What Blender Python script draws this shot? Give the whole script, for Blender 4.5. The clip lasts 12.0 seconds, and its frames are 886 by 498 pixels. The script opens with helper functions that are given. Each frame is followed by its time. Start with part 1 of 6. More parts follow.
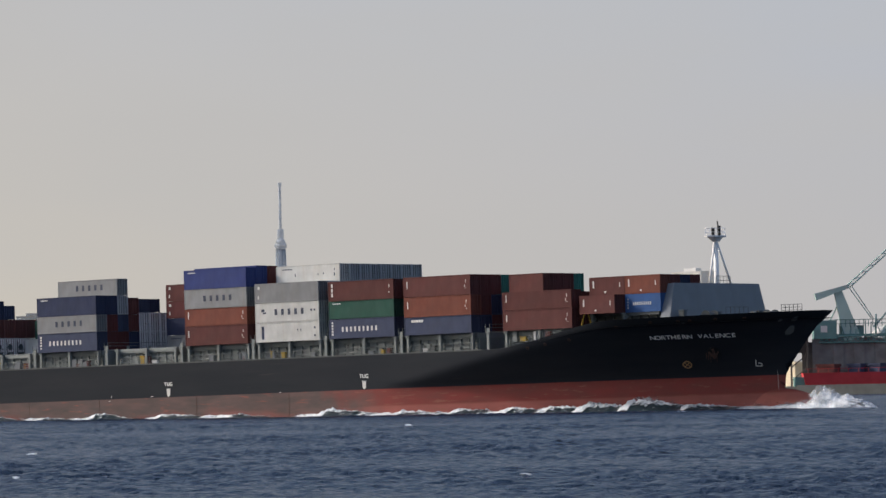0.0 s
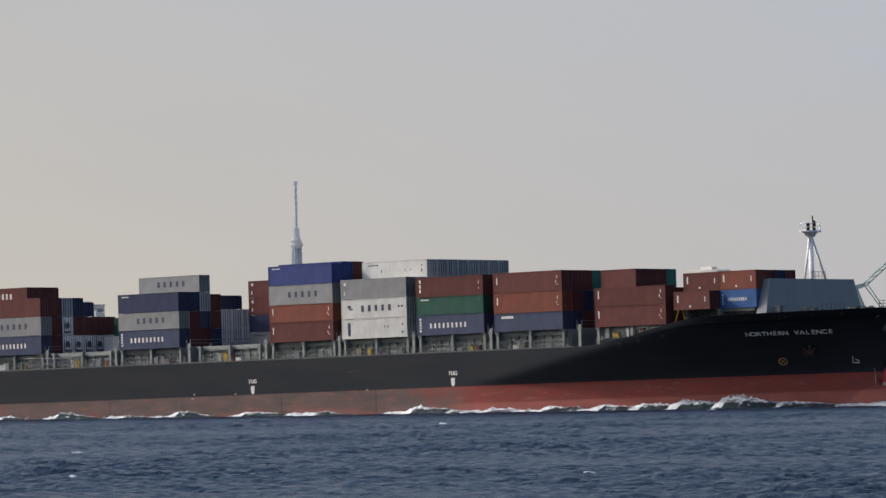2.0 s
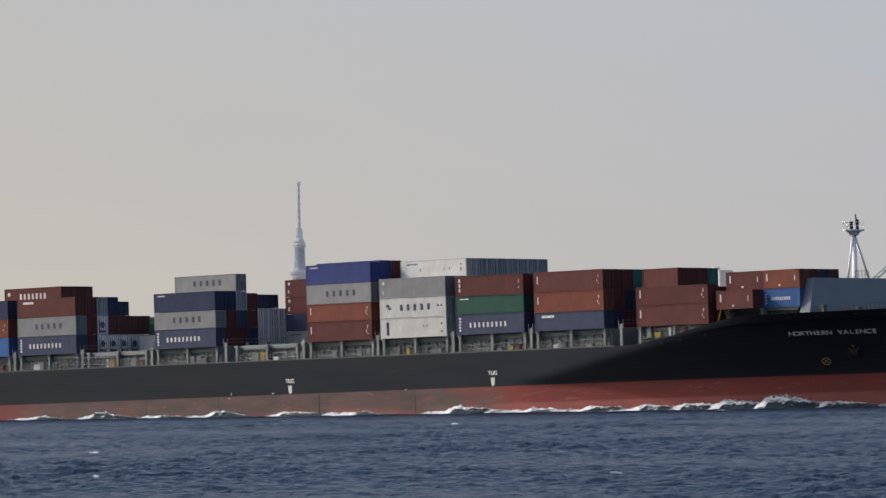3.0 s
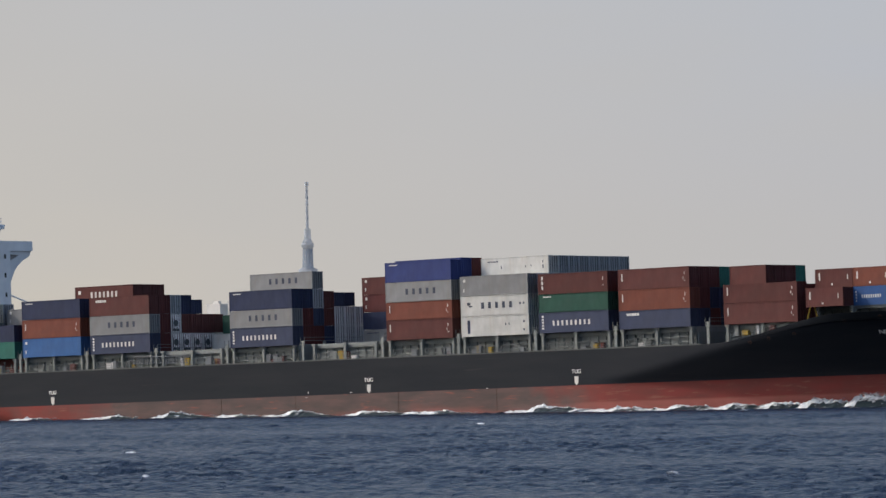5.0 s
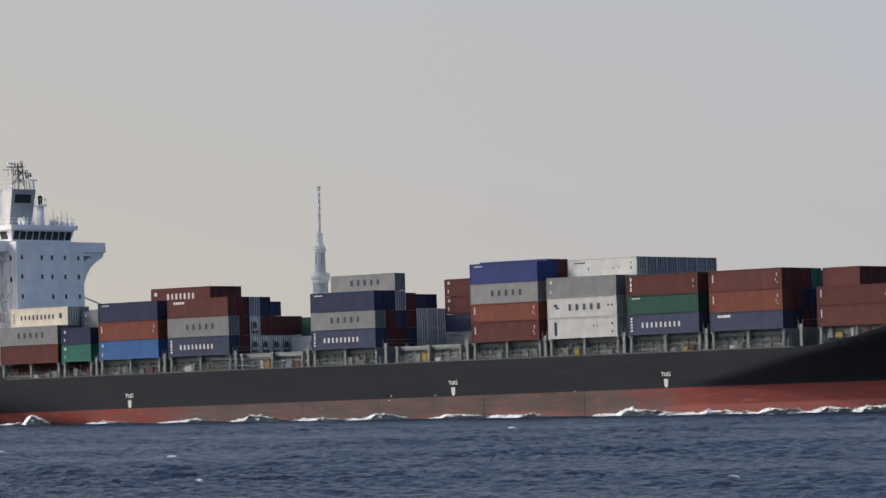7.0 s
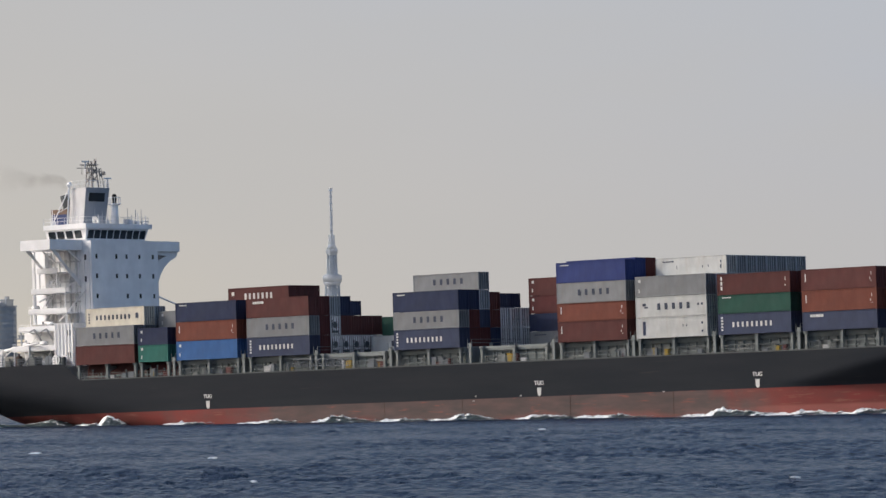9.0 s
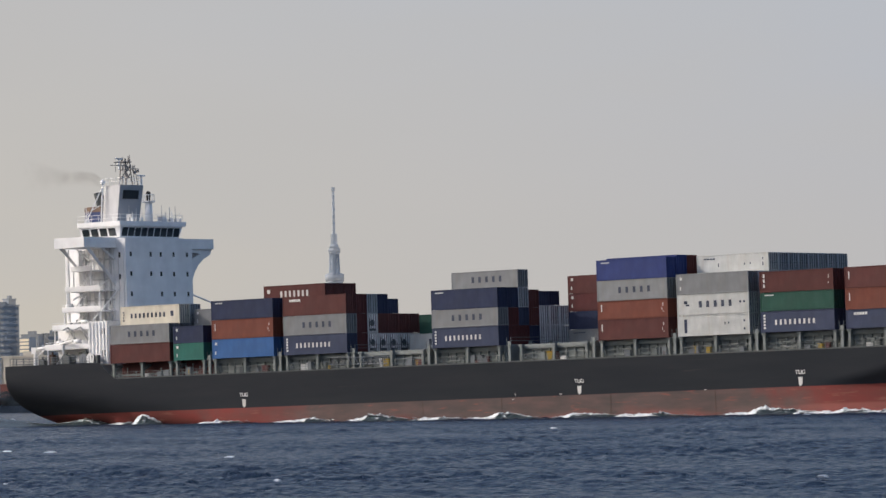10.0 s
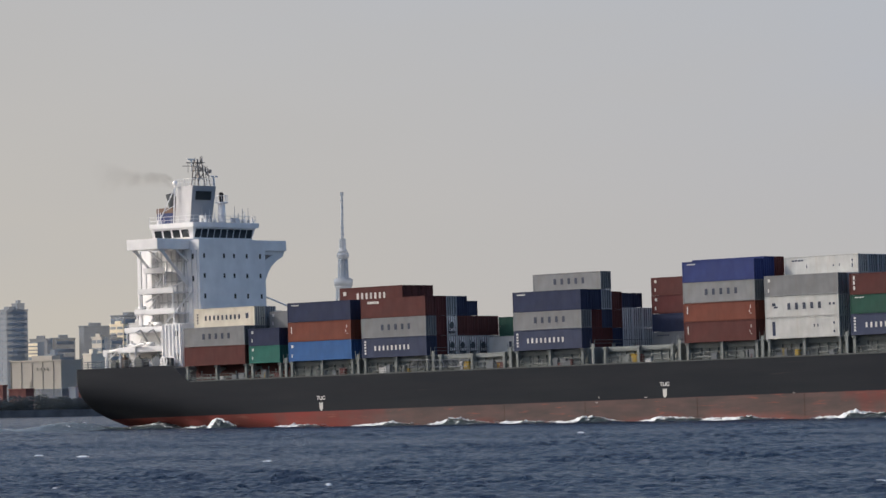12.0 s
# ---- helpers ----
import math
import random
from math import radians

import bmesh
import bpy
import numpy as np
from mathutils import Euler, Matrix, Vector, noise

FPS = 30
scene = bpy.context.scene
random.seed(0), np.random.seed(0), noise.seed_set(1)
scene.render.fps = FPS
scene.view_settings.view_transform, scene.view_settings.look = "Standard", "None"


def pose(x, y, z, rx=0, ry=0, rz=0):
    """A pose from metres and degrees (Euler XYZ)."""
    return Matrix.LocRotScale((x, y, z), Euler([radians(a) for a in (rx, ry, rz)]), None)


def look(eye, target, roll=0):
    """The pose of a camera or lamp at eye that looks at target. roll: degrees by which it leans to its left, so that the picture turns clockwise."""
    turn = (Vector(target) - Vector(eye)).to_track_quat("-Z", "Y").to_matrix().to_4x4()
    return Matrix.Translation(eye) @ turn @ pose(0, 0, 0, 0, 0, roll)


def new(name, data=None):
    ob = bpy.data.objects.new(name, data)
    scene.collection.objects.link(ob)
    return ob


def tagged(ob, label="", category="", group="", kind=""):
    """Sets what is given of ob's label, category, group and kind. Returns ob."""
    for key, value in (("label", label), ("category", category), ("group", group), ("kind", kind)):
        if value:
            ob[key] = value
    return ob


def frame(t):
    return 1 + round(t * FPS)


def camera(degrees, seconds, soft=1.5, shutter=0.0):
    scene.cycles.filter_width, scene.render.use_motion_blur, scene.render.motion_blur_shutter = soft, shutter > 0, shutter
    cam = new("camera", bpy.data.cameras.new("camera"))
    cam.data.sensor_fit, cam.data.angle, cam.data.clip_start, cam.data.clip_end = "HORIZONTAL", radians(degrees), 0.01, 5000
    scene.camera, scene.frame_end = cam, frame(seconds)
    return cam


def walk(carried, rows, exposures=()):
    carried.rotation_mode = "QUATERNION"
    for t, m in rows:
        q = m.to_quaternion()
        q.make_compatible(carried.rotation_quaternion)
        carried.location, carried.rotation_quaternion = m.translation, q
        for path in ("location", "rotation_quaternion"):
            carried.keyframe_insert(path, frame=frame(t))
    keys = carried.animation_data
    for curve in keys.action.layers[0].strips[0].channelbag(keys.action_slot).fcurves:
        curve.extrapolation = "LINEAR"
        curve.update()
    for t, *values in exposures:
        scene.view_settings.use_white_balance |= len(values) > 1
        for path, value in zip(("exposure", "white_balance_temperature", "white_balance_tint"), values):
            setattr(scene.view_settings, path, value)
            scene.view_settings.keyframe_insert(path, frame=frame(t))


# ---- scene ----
# ---------------- camera ----------------
LENS = 10.69
cam = camera(LENS, 12.0, soft=1.5)
EYE = 3.0
# seconds, yaw, pitch, roll of a long lens on a slowly panning head
HEAD = [
    (0.0, 0.0188, 1.7138, 1.10), (0.5, 0.0579, 1.7208, 1.11), (1.0, 0.1095, 1.7127, 1.13), (1.5, 0.1802, 1.7131, 1.13),
    (2.0, 0.2122, 1.7017, 1.13), (2.5, 0.2315, 1.6907, 1.14), (3.0, 0.2473, 1.7070, 1.10), (5.0, 0.3451, 1.7118, 1.12),
    (5.5, 0.3790, 1.7071, 1.13), (6.0, 0.4441, 1.7109, 1.13), (6.5, 0.4659, 1.7410, 1.12), (7.0, 0.4919, 1.7675, 1.11),
    (9.0, 0.6362, 1.7916, 1.13), (9.5, 0.6506, 1.8024, 1.13), (10.0, 0.6656, 1.7808, 1.15), (10.5, 0.7783, 1.7782, 1.15),
    (11.0, 0.8319, 1.7721, 1.14), (11.5, 0.7954, 1.8004, 1.14), (12.0, 0.7686, 1.8401, 1.13),
]
walk(cam, [(t, pose(0, 0, EYE, 0, 0, yaw) @ pose(0, 0, 0, 90 + pitch) @ pose(0, 0, 0, 0, 0, -roll)) for t, yaw, pitch, roll in HEAD],
     exposures=((0.0, 0.0), (9.0, 0.0), (10.5, -0.03), (12.0, -0.07)))

# ---------------- light ----------------
SUN_AZ, SUN_EL = 171.0, 34.0          # degrees counter-clockwise from +x, degrees above the horizon
sun_way = Vector((math.cos(radians(SUN_AZ)) * math.cos(radians(SUN_EL)), math.sin(radians(SUN_AZ)) * math.cos(radians(SUN_EL)), math.sin(radians(SUN_EL))))
world = bpy.data.worlds.new("sky")
scene.world = world
world.use_nodes = True
wn, wl = world.node_tree.nodes, world.node_tree.links
wn.clear()
sky = wn.new("ShaderNodeTexSky")
sky.sky_type, sky.sun_disc = "NISHITA", False
sky.sun_elevation, sky.sun_rotation = radians(SUN_EL), radians(90 - SUN_AZ)
sky.dust_density, sky.air_density = 4.5, 1.0
bg = wn.new("ShaderNodeBackground")
bg.inputs["Strength"].default_value = 0.195
wo = wn.new("ShaderNodeOutputWorld")
tone = wn.new("ShaderNodeMix")                        # clear blue afternoon air away from the sun
tone.data_type, tone.blend_type = "RGBA", "MULTIPLY"
tone.inputs[0].default_value = 1.0
tone.inputs[7].default_value = (0.985, 0.985, 1.025, 1)
wl.new(sky.outputs["Color"], tone.inputs[6])
wl.new(tone.outputs[2], bg.inputs["Color"])
wl.new(bg.outputs["Background"], wo.inputs["Surface"])
sun_data = bpy.data.lights.new("sun", "SUN")
sun_data.energy, sun_data.angle, sun_data.color = 2.1, radians(0.6), (1.0, 0.955, 0.905)
sun = new("sun", sun_data)
sun.matrix_world = look(sun_way * 300, (0, 0, 0))
scene.view_settings.exposure = 0.0


# ---------------- materials ----------------
def nodes_of(name, rough=0.6, metal=0.0, spec=0.12):
    m = bpy.data.materials.new(name)
    m.use_nodes = True
    n, l = m.node_tree.nodes, m.node_tree.links
    b = n["Principled BSDF"]
    b.inputs["Roughness"].default_value, b.inputs["Metallic"].default_value = rough, metal
    b.inputs["Specular IOR Level"].default_value = spec
    return m, n, l, b


def noise_fac(n, l, scale, detail=4.0, lo=0.35, hi=0.65, stretch=(1, 1, 1)):
    tc, mp, nz, rp = n.new("ShaderNodeTexCoord"), n.new("ShaderNodeMapping"), n.new("ShaderNodeTexNoise"), n.new("ShaderNodeMapRange")
    mp.inputs["Scale"].default_value = stretch
    nz.inputs["Scale"].default_value, nz.inputs["Detail"].default_value = scale, detail
    rp.inputs["From Min"].default_value, rp.inputs["From Max"].default_value = lo, hi
    l.new(tc.outputs["Object"], mp.inputs["Vector"])
    l.new(mp.outputs["Vector"], nz.inputs["Vector"])
    l.new(nz.outputs["Fac"], rp.inputs["Value"])
    return rp.outputs["Result"]


def mix(n, l, fac, a, b, mode="MIX"):
    x = n.new("ShaderNodeMix")
    x.data_type, x.blend_type = "RGBA", mode
    for sock, v in ((x.inputs[0], fac), (x.inputs[6], a), (x.inputs[7], b)):
        if isinstance(v, (int, float)):
            sock.default_value = v
        elif isinstance(v, tuple):
            sock.default_value = (*v, 1)
        else:
            l.new(v, sock)
    return x.outputs[2]


def bump(n, l, b, fac, strength, dist):
    k = n.new("ShaderNodeBump")
    k.inputs["Strength"].default_value, k.inputs["Distance"].default_value = strength, dist
    l.new(fac, k.inputs["Height"])
    l.new(k.outputs["Normal"], b.inputs["Normal"])


def painted(name, color, worn=None, rough=0.8, grime=0.35, streak=True, blotch=0.22):
    """Weathered paint: large soft fading, upright run-off streaks and small worn spots."""
    m, n, l, b = nodes_of(name, rough)
    worn = worn or tuple(c * 0.55 + 0.03 for c in color)
    soft = noise_fac(n, l, 0.35, 3, 0.3, 0.7)
    col = mix(n, l, soft, color, tuple(c * 0.82 + 0.012 for c in color))
    if streak:
        runs = noise_fac(n, l, 1.6, 5, 0.52, 0.80, (1, 1, 0.12))
        gr = n.new("ShaderNodeMath")
        gr.operation = "MULTIPLY"
        gr.inputs[1].default_value = grime
        l.new(runs, gr.inputs[0])
        col = mix(n, l, gr.outputs[0], col, worn)
    panel = noise_fac(n, l, 0.9, 4, 0.30, 0.70, (1, 1, 0.5))
    col = mix(n, l, blotch, col, mix(n, l, panel, tuple(c * 0.62 for c in color), tuple(min(0.9, c * 1.25 + 0.01) for c in color)))
    spots = noise_fac(n, l, 4.0, 6, 0.62, 0.74)
    gs = n.new("ShaderNodeMath")
    gs.operation = "MULTIPLY"
    gs.inputs[1].default_value = grime * 0.8
    l.new(spots, gs.inputs[0])
    col = mix(n, l, gs.outputs[0], col, worn)
    oi, hv = n.new("ShaderNodeObjectInfo"), n.new("ShaderNodeHueSaturation")
    mr = n.new("ShaderNodeMapRange")
    mr.inputs["To Min"].default_value, mr.inputs["To Max"].default_value = 0.88, 1.1
    l.new(oi.outputs["Random"], mr.inputs["Value"])
    l.new(mr.outputs["Result"], hv.inputs["Value"])
    l.new(col, hv.inputs["Color"])
    l.new(hv.outputs["Color"], b.inputs["Base Color"])
    bump(n, l, b, noise_fac(n, l, 9.0, 4, 0.2, 0.8), 0.25, 0.02)
    return m


M_RED = painted("red_brown_paint", (0.105, 0.039, 0.035))
M_MAROON = painted("maroon_paint", (0.105, 0.034, 0.032))
M_ORANGE = painted("orange_paint", (0.168, 0.058, 0.040))
M_BLUE = painted("royal_blue_paint", (0.040, 0.057, 0.175))
M_NAVY = painted("navy_paint", (0.031, 0.040, 0.080))
M_SLATE = painted("slate_blue_paint", (0.048, 0.059, 0.100))
M_SKY = painted("bright_blue_paint", (0.043, 0.112, 0.270))
M_GREEN = painted("green_paint", (0.026, 0.078, 0.058))
M_TEAL = painted("teal_paint", (0.036, 0.150, 0.122))
M_WHITE = painted("white_box_paint", (0.50, 0.51, 0.49), (0.36, 0.28, 0.20))
M_GREY = painted("light_grey_box_paint", (0.222, 0.230, 0.234), (0.20, 0.17, 0.14))
M_CREAM = painted("cream_box_paint", (0.70, 0.655, 0.54), (0.36, 0.26, 0.16))
M_SILVER = painted("silver_box_paint", (0.34, 0.36, 0.38), (0.18, 0.17, 0.16))
M_STEEL = painted("grey_green_deck_paint", (0.215, 0.235, 0.228), (0.16, 0.11, 0.08))
M_DARKSTEEL = painted("dark_deck_paint", (0.10, 0.11, 0.11), (0.12, 0.08, 0.06))
M_HOUSE = painted("white_ship_paint", (0.86, 0.855, 0.845), (0.60, 0.54, 0.46), 0.45, 0.10, blotch=0.05)
M_BWGREY = painted("pale_grey_ship_paint", (0.175, 0.192, 0.210), (0.22, 0.19, 0.17), 0.6, 0.15, blotch=0.08)
M_MASTGREY = painted("mast_grey_paint", (0.58, 0.58, 0.58), (0.34, 0.30, 0.26), 0.5, 0.2)
M_MASTFRONT = painted("mast_front_paint", (0.30, 0.32, 0.345), (0.24, 0.22, 0.20), 0.5, 0.15, blotch=0.05)
M_MASTDARK = painted("weathered_mast_paint", (0.30, 0.28, 0.265), (0.16, 0.11, 0.08))
M_BAND = painted("funnel_band_brown", (0.21, 0.14, 0.10))
M_RUST = painted("dark_rust", (0.075, 0.045, 0.036))
M_MID = painted("mid_blue_paint", (0.042, 0.10, 0.25))
M_YELLOW = painted("yellow_paint", (0.38, 0.26, 0.04))
M_FUNNEL = painted("funnel_blue_paint", (0.055, 0.075, 0.17))
M_TAN = painted("funnel_band_paint", (0.34, 0.21, 0.10))
M_BLACK = painted("black_paint", (0.015, 0.015, 0.016), (0.04, 0.035, 0.03))
M_MARK = painted("white_marking_paint", (0.64, 0.64, 0.61), None, 0.6, 0.15, False)
M_LETTER = painted("white_hull_letter_paint", (0.88, 0.88, 0.85), None, 0.6, 0.1, False)
M_PALEBOX = painted("pale_grey_box_paint", (0.66, 0.67, 0.68), (0.34, 0.31, 0.28))
M_INK = painted("dark_marking_paint", (0.06, 0.07, 0.10), None, 0.6, 0.1, False)


def glass_dark():
    m, n, l, b = nodes_of("window_glass", 0.06, 0.0, 0.5)
    b.inputs["Base Color"].default_value = (0.02, 0.026, 0.03, 1)
    b.inputs["IOR"].default_value = 1.5
    return m


M_GLASS = glass_dark()


def hull_paint():
    """Black topsides, red oxide below the load line, scoured pink-brown amidships, long scrapes and rust."""
    m, n, l, b = nodes_of("hull_paint", 0.8, 0.0, 0.16)
    tc, sp = n.new("ShaderNodeTexCoord"), n.new("ShaderNodeSeparateXYZ")
    l.new(tc.outputs["Object"], sp.inputs[0])
    edge = n.new("ShaderNodeMapRange")
    edge.inputs["From Min"].default_value, edge.inputs["From Max"].default_value = 3.02, 3.12
    l.new(sp.outputs["Z"], edge.inputs["Value"])
    red = mix(n, l, noise_fac(n, l, 0.25, 5, 0.35, 0.65, (1, 1, 3)), (0.200, 0.045, 0.038), (0.160, 0.050, 0.042))
    scour = mix(n, l, noise_fac(n, l, 0.5, 7, 0.32, 0.7, (0.5, 1, 2.2)), (0.118, 0.080, 0.073), (0.076, 0.062, 0.059))
    wash = n.new("ShaderNodeMapRange")                    # paler below the lightest waterline
    wash.inputs["From Min"].default_value, wash.inputs["From Max"].default_value = 0.75, 0.45
    l.new(sp.outputs["Z"], wash.inputs["Value"])
    red = mix(n, l, wash.outputs["Result"], red, mix(n, l, noise_fac(n, l, 0.6, 5, 0.3, 0.7, (0.4, 1, 1.5)), (0.285, 0.097, 0.080), (0.225, 0.078, 0.065)))
    zone = n.new("ShaderNodeMapRange")                    # scoured from midships aft, up to the quarter
    wob = n.new("ShaderNodeMath")
    wob.operation = "MULTIPLY_ADD"
    wob.inputs[1].default_value = 26.0
    l.new(noise_fac(n, l, 0.10, 4, 0.3, 0.7), wob.inputs[0])
    l.new(sp.outputs["X"], wob.inputs[2])
    zone.inputs["From Min"].default_value, zone.inputs["From Max"].default_value = 39.0, 28.0
    l.new(wob.outputs[0], zone.inputs["Value"])
    aft = n.new("ShaderNodeMapRange")
    aft.inputs["From Min"].default_value, aft.inputs["From Max"].default_value = -68.0, -54.0
    l.new(wob.outputs[0], aft.inputs["Value"])
    zz = n.new("ShaderNodeMath")
    zz.operation = "MULTIPLY"
    l.new(zone.outputs["Result"], zz.inputs[0])
    l.new(aft.outputs["Result"], zz.inputs[1])
    worn_up, heavy = n.new("ShaderNodeMapRange"), n.new("ShaderNodeMath")
    wz = n.new("ShaderNodeMath")
    wz.operation, heavy.operation = "MULTIPLY_ADD", "MULTIPLY"
    wz.inputs[1].default_value = 2.2
    l.new(noise_fac(n, l, 0.16, 5, 0.3, 0.7, (0.6, 1, 1)), wz.inputs[0])
    l.new(sp.outputs["Z"], wz.inputs[2])
    worn_up.inputs["From Min"].default_value, worn_up.inputs["From Max"].default_value = 0.6, 1.7
    worn_up.inputs["To Min"].default_value = 0.5
    l.new(wz.outputs[0], worn_up.inputs["Value"])
    l.new(zz.outputs[0], heavy.inputs[0])
    l.new(worn_up.outputs["Result"], heavy.inputs[1])
    low = mix(n, l, heavy.outputs[0], red, scour)
    dry = noise_fac(n, l, 1.2, 6, 0.60, 0.72, (0.25, 1, 2))
    low = mix(n, l, dry, low, (0.22, 0.085, 0.065))
    black = mix(n, l, noise_fac(n, l, 0.18, 5, 0.35, 0.68, (0.4, 1, 3)), (0.0135, 0.0168, 0.0225), (0.0185, 0.0216, 0.0266))
    black = mix(n, l, noise_fac(n, l, 0.9, 6, 0.66, 0.80, (0.12, 1, 3)), black, (0.034, 0.034, 0.035))
    l.new(mix(n, l, edge.outputs["Result"], low, black), b.inputs["Base Color"])
    bump(n, l, b, noise_fac(n, l, 0.7, 3, 0.2, 0.8), 0.08, 0.04)
    return m


M_HULL = hull_paint()


def water_stuff():
    m, n, l, b = nodes_of("sea_water", 0.25, 0.0, 0.04)
    b.inputs["IOR"].default_value = 1.333
    col = mix(n, l, noise_fac(n, l, 0.03, 3, 0.35, 0.65, (1, 0.3, 1)), (0.0105, 0.0205, 0.041), (0.015, 0.0265, 0.049))
    l.new(col, b.inputs["Base Color"])
    bump(n, l, b, noise_fac(n, l, 2.4, 5, 0.15, 0.85, (1, 0.7, 1)), 0.9, 0.24)
    return m


M_WATER = water_stuff()


def torn(n, l, b, m, scale, stretch, lo, hi):
    """Lets a sheet tear into patches: its own thickness attribute plus noise decide where it is there."""
    at = n.new("ShaderNodeAttribute")
    at.attribute_name = "thick"
    ad, mr = n.new("ShaderNodeMath"), n.new("ShaderNodeMapRange")
    ad.operation = "ADD"
    l.new(at.outputs["Fac"], ad.inputs[0])
    l.new(noise_fac(n, l, scale, 7, 0.25, 0.75, stretch), ad.inputs[1])
    mr.inputs["From Min"].default_value, mr.inputs["From Max"].default_value = lo, hi
    l.new(ad.outputs[0], mr.inputs["Value"])
    tr, mx = n.new("ShaderNodeBsdfTransparent"), n.new("ShaderNodeMixShader")
    l.new(mr.outputs["Result"], mx.inputs[0])
    l.new(tr.outputs[0], mx.inputs[1])
    l.new(b.outputs[0], mx.inputs[2])
    l.new(mx.outputs[0], n["Material Output"].inputs["Surface"])


def foam_stuff():
    m, n, l, b = nodes_of("sea_foam", 0.85)
    col = mix(n, l, noise_fac(n, l, 1.3, 6, 0.36, 0.64), (0.74, 0.77, 0.79), (0.50, 0.55, 0.58))
    l.new(col, b.inputs["Base Color"])
    bump(n, l, b, noise_fac(n, l, 2.6, 6, 0.2, 0.8), 0.7, 0.2)
    torn(n, l, b, m, 1.5, (0.7, 1, 1.3), 0.78, 1.12)
    return m


M_FOAM = foam_stuff()


def spray_stuff():
    m, n, l, b = nodes_of("thrown_spray", 0.9)
    b.inputs["Base Color"].default_value = (0.72, 0.75, 0.78, 1)
    torn(n, l, b, m, 0.8, (0.8, 1, 1), 0.7, 1.7)
    return m


M_SPRAY = spray_stuff()


def swell_stuff():
    """Smooth dark green flank of a steep wave."""
    m, n, l, b = nodes_of("dark_wave_flank", 0.3, 0.0, 0.3)
    l.new(mix(n, l, noise_fac(n, l, 0.8, 5, 0.35, 0.65), (0.019, 0.033, 0.040), (0.030, 0.047, 0.055)), b.inputs["Base Color"])
    bump(n, l, b, noise_fac(n, l, 2.0, 5, 0.2, 0.8), 0.4, 0.12)
    return m


M_SWELL = swell_stuff()


def smoke_stuff():
    m, n, l, b = nodes_of("thin_exhaust_smoke", 1.0, 0.0, 0.0)
    b.inputs["Base Color"].default_value = (0.16, 0.13, 0.10, 1)
    lw, pw, mu = n.new("ShaderNodeAttribute"), n.new("ShaderNodeMath"), n.new("ShaderNodeMath")
    lw.attribute_name = "thick"
    pw.operation, mu.operation = "MULTIPLY", "MULTIPLY"
    l.new(lw.outputs["Fac"], pw.inputs[0])
    l.new(noise_fac(n, l, 0.25, 5, 0.3, 0.75), pw.inputs[1])
    l.new(pw.outputs[0], mu.inputs[0])
    mu.inputs[1].default_value = 0.30
    tr, mx = n.new("ShaderNodeBsdfTransparent"), n.new("ShaderNodeMixShader")
    l.new(mu.outputs[0], mx.inputs[0])
    l.new(tr.outputs[0], mx.inputs[1])
    l.new(b.outputs[0], mx.inputs[2])
    l.new(mx.outputs[0], n["Material Output"].inputs["Surface"])
    return m


M_SMOKE = smoke_stuff()


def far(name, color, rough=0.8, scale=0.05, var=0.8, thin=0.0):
    """Matt far surface; thin makes it part transparent, so the backdrop sky stands in for haze."""
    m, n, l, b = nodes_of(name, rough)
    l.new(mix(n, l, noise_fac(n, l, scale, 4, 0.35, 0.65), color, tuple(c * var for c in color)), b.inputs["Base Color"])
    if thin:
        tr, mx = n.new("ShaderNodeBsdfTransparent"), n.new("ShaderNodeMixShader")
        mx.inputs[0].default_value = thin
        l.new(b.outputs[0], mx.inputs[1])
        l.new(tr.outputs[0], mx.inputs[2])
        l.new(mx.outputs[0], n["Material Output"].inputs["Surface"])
    return m


# distance haze is put into these materials as transparency
M_TOWER = far("haze_thinned_white_steel", (0.50, 0.56, 0.63), 0.7, 0.1, 0.9, 0.50)
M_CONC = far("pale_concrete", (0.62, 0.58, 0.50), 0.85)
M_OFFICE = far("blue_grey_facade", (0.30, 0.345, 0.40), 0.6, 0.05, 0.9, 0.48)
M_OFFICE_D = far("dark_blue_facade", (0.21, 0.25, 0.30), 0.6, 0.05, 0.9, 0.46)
M_SHED = far("dull_red_shed_paint", (0.17, 0.07, 0.065), 0.8, 0.2, 0.7, 0.12)
M_WARE = far("beige_warehouse_wall", (0.40, 0.38, 0.34), 0.85, 0.05, 0.88, 0.14)
# quay stone and foliage colours lifted towards blue-grey to imitate haze
M_SHORE = far("dark_quay_stone", (0.105, 0.122, 0.145), 0.9, 0.2, 0.6)
M_TREES = far("far_foliage", (0.13, 0.15, 0.16), 0.95, 0.3, 0.85, 0.35)
M_CRANE = far("pale_green_crane_paint", (0.42, 0.55, 0.50), 0.6, 0.05, 0.85, 0.15)
M_CRANE_D = far("teal_machine_paint", (0.13, 0.25, 0.24), 0.6, 0.3, 0.7, 0.1)
M_BARGE = far("red_hull_paint", (0.45, 0.045, 0.05), 0.5, 0.3)
M_WALLGREY = far("grey_sheet_wall", (0.205, 0.19, 0.18), 0.8, 0.3, 0.7)
M_HOPPER = far("brown_hopper_steel", (0.105, 0.090, 0.080), 0.8, 0.3, 0.7)
M_JOINT = far("shaded_panel_joint", (0.30, 0.285, 0.26), 0.9)
M_QUAY = far("tan_quay", (0.42, 0.36, 0.27), 0.9, 0.3)
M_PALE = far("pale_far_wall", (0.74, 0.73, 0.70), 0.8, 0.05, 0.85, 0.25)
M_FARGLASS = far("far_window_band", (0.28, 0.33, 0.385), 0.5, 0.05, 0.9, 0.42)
M_GOLD = far("cream_wall_and_sun_glint", (0.80, 0.70, 0.52), 0.6)


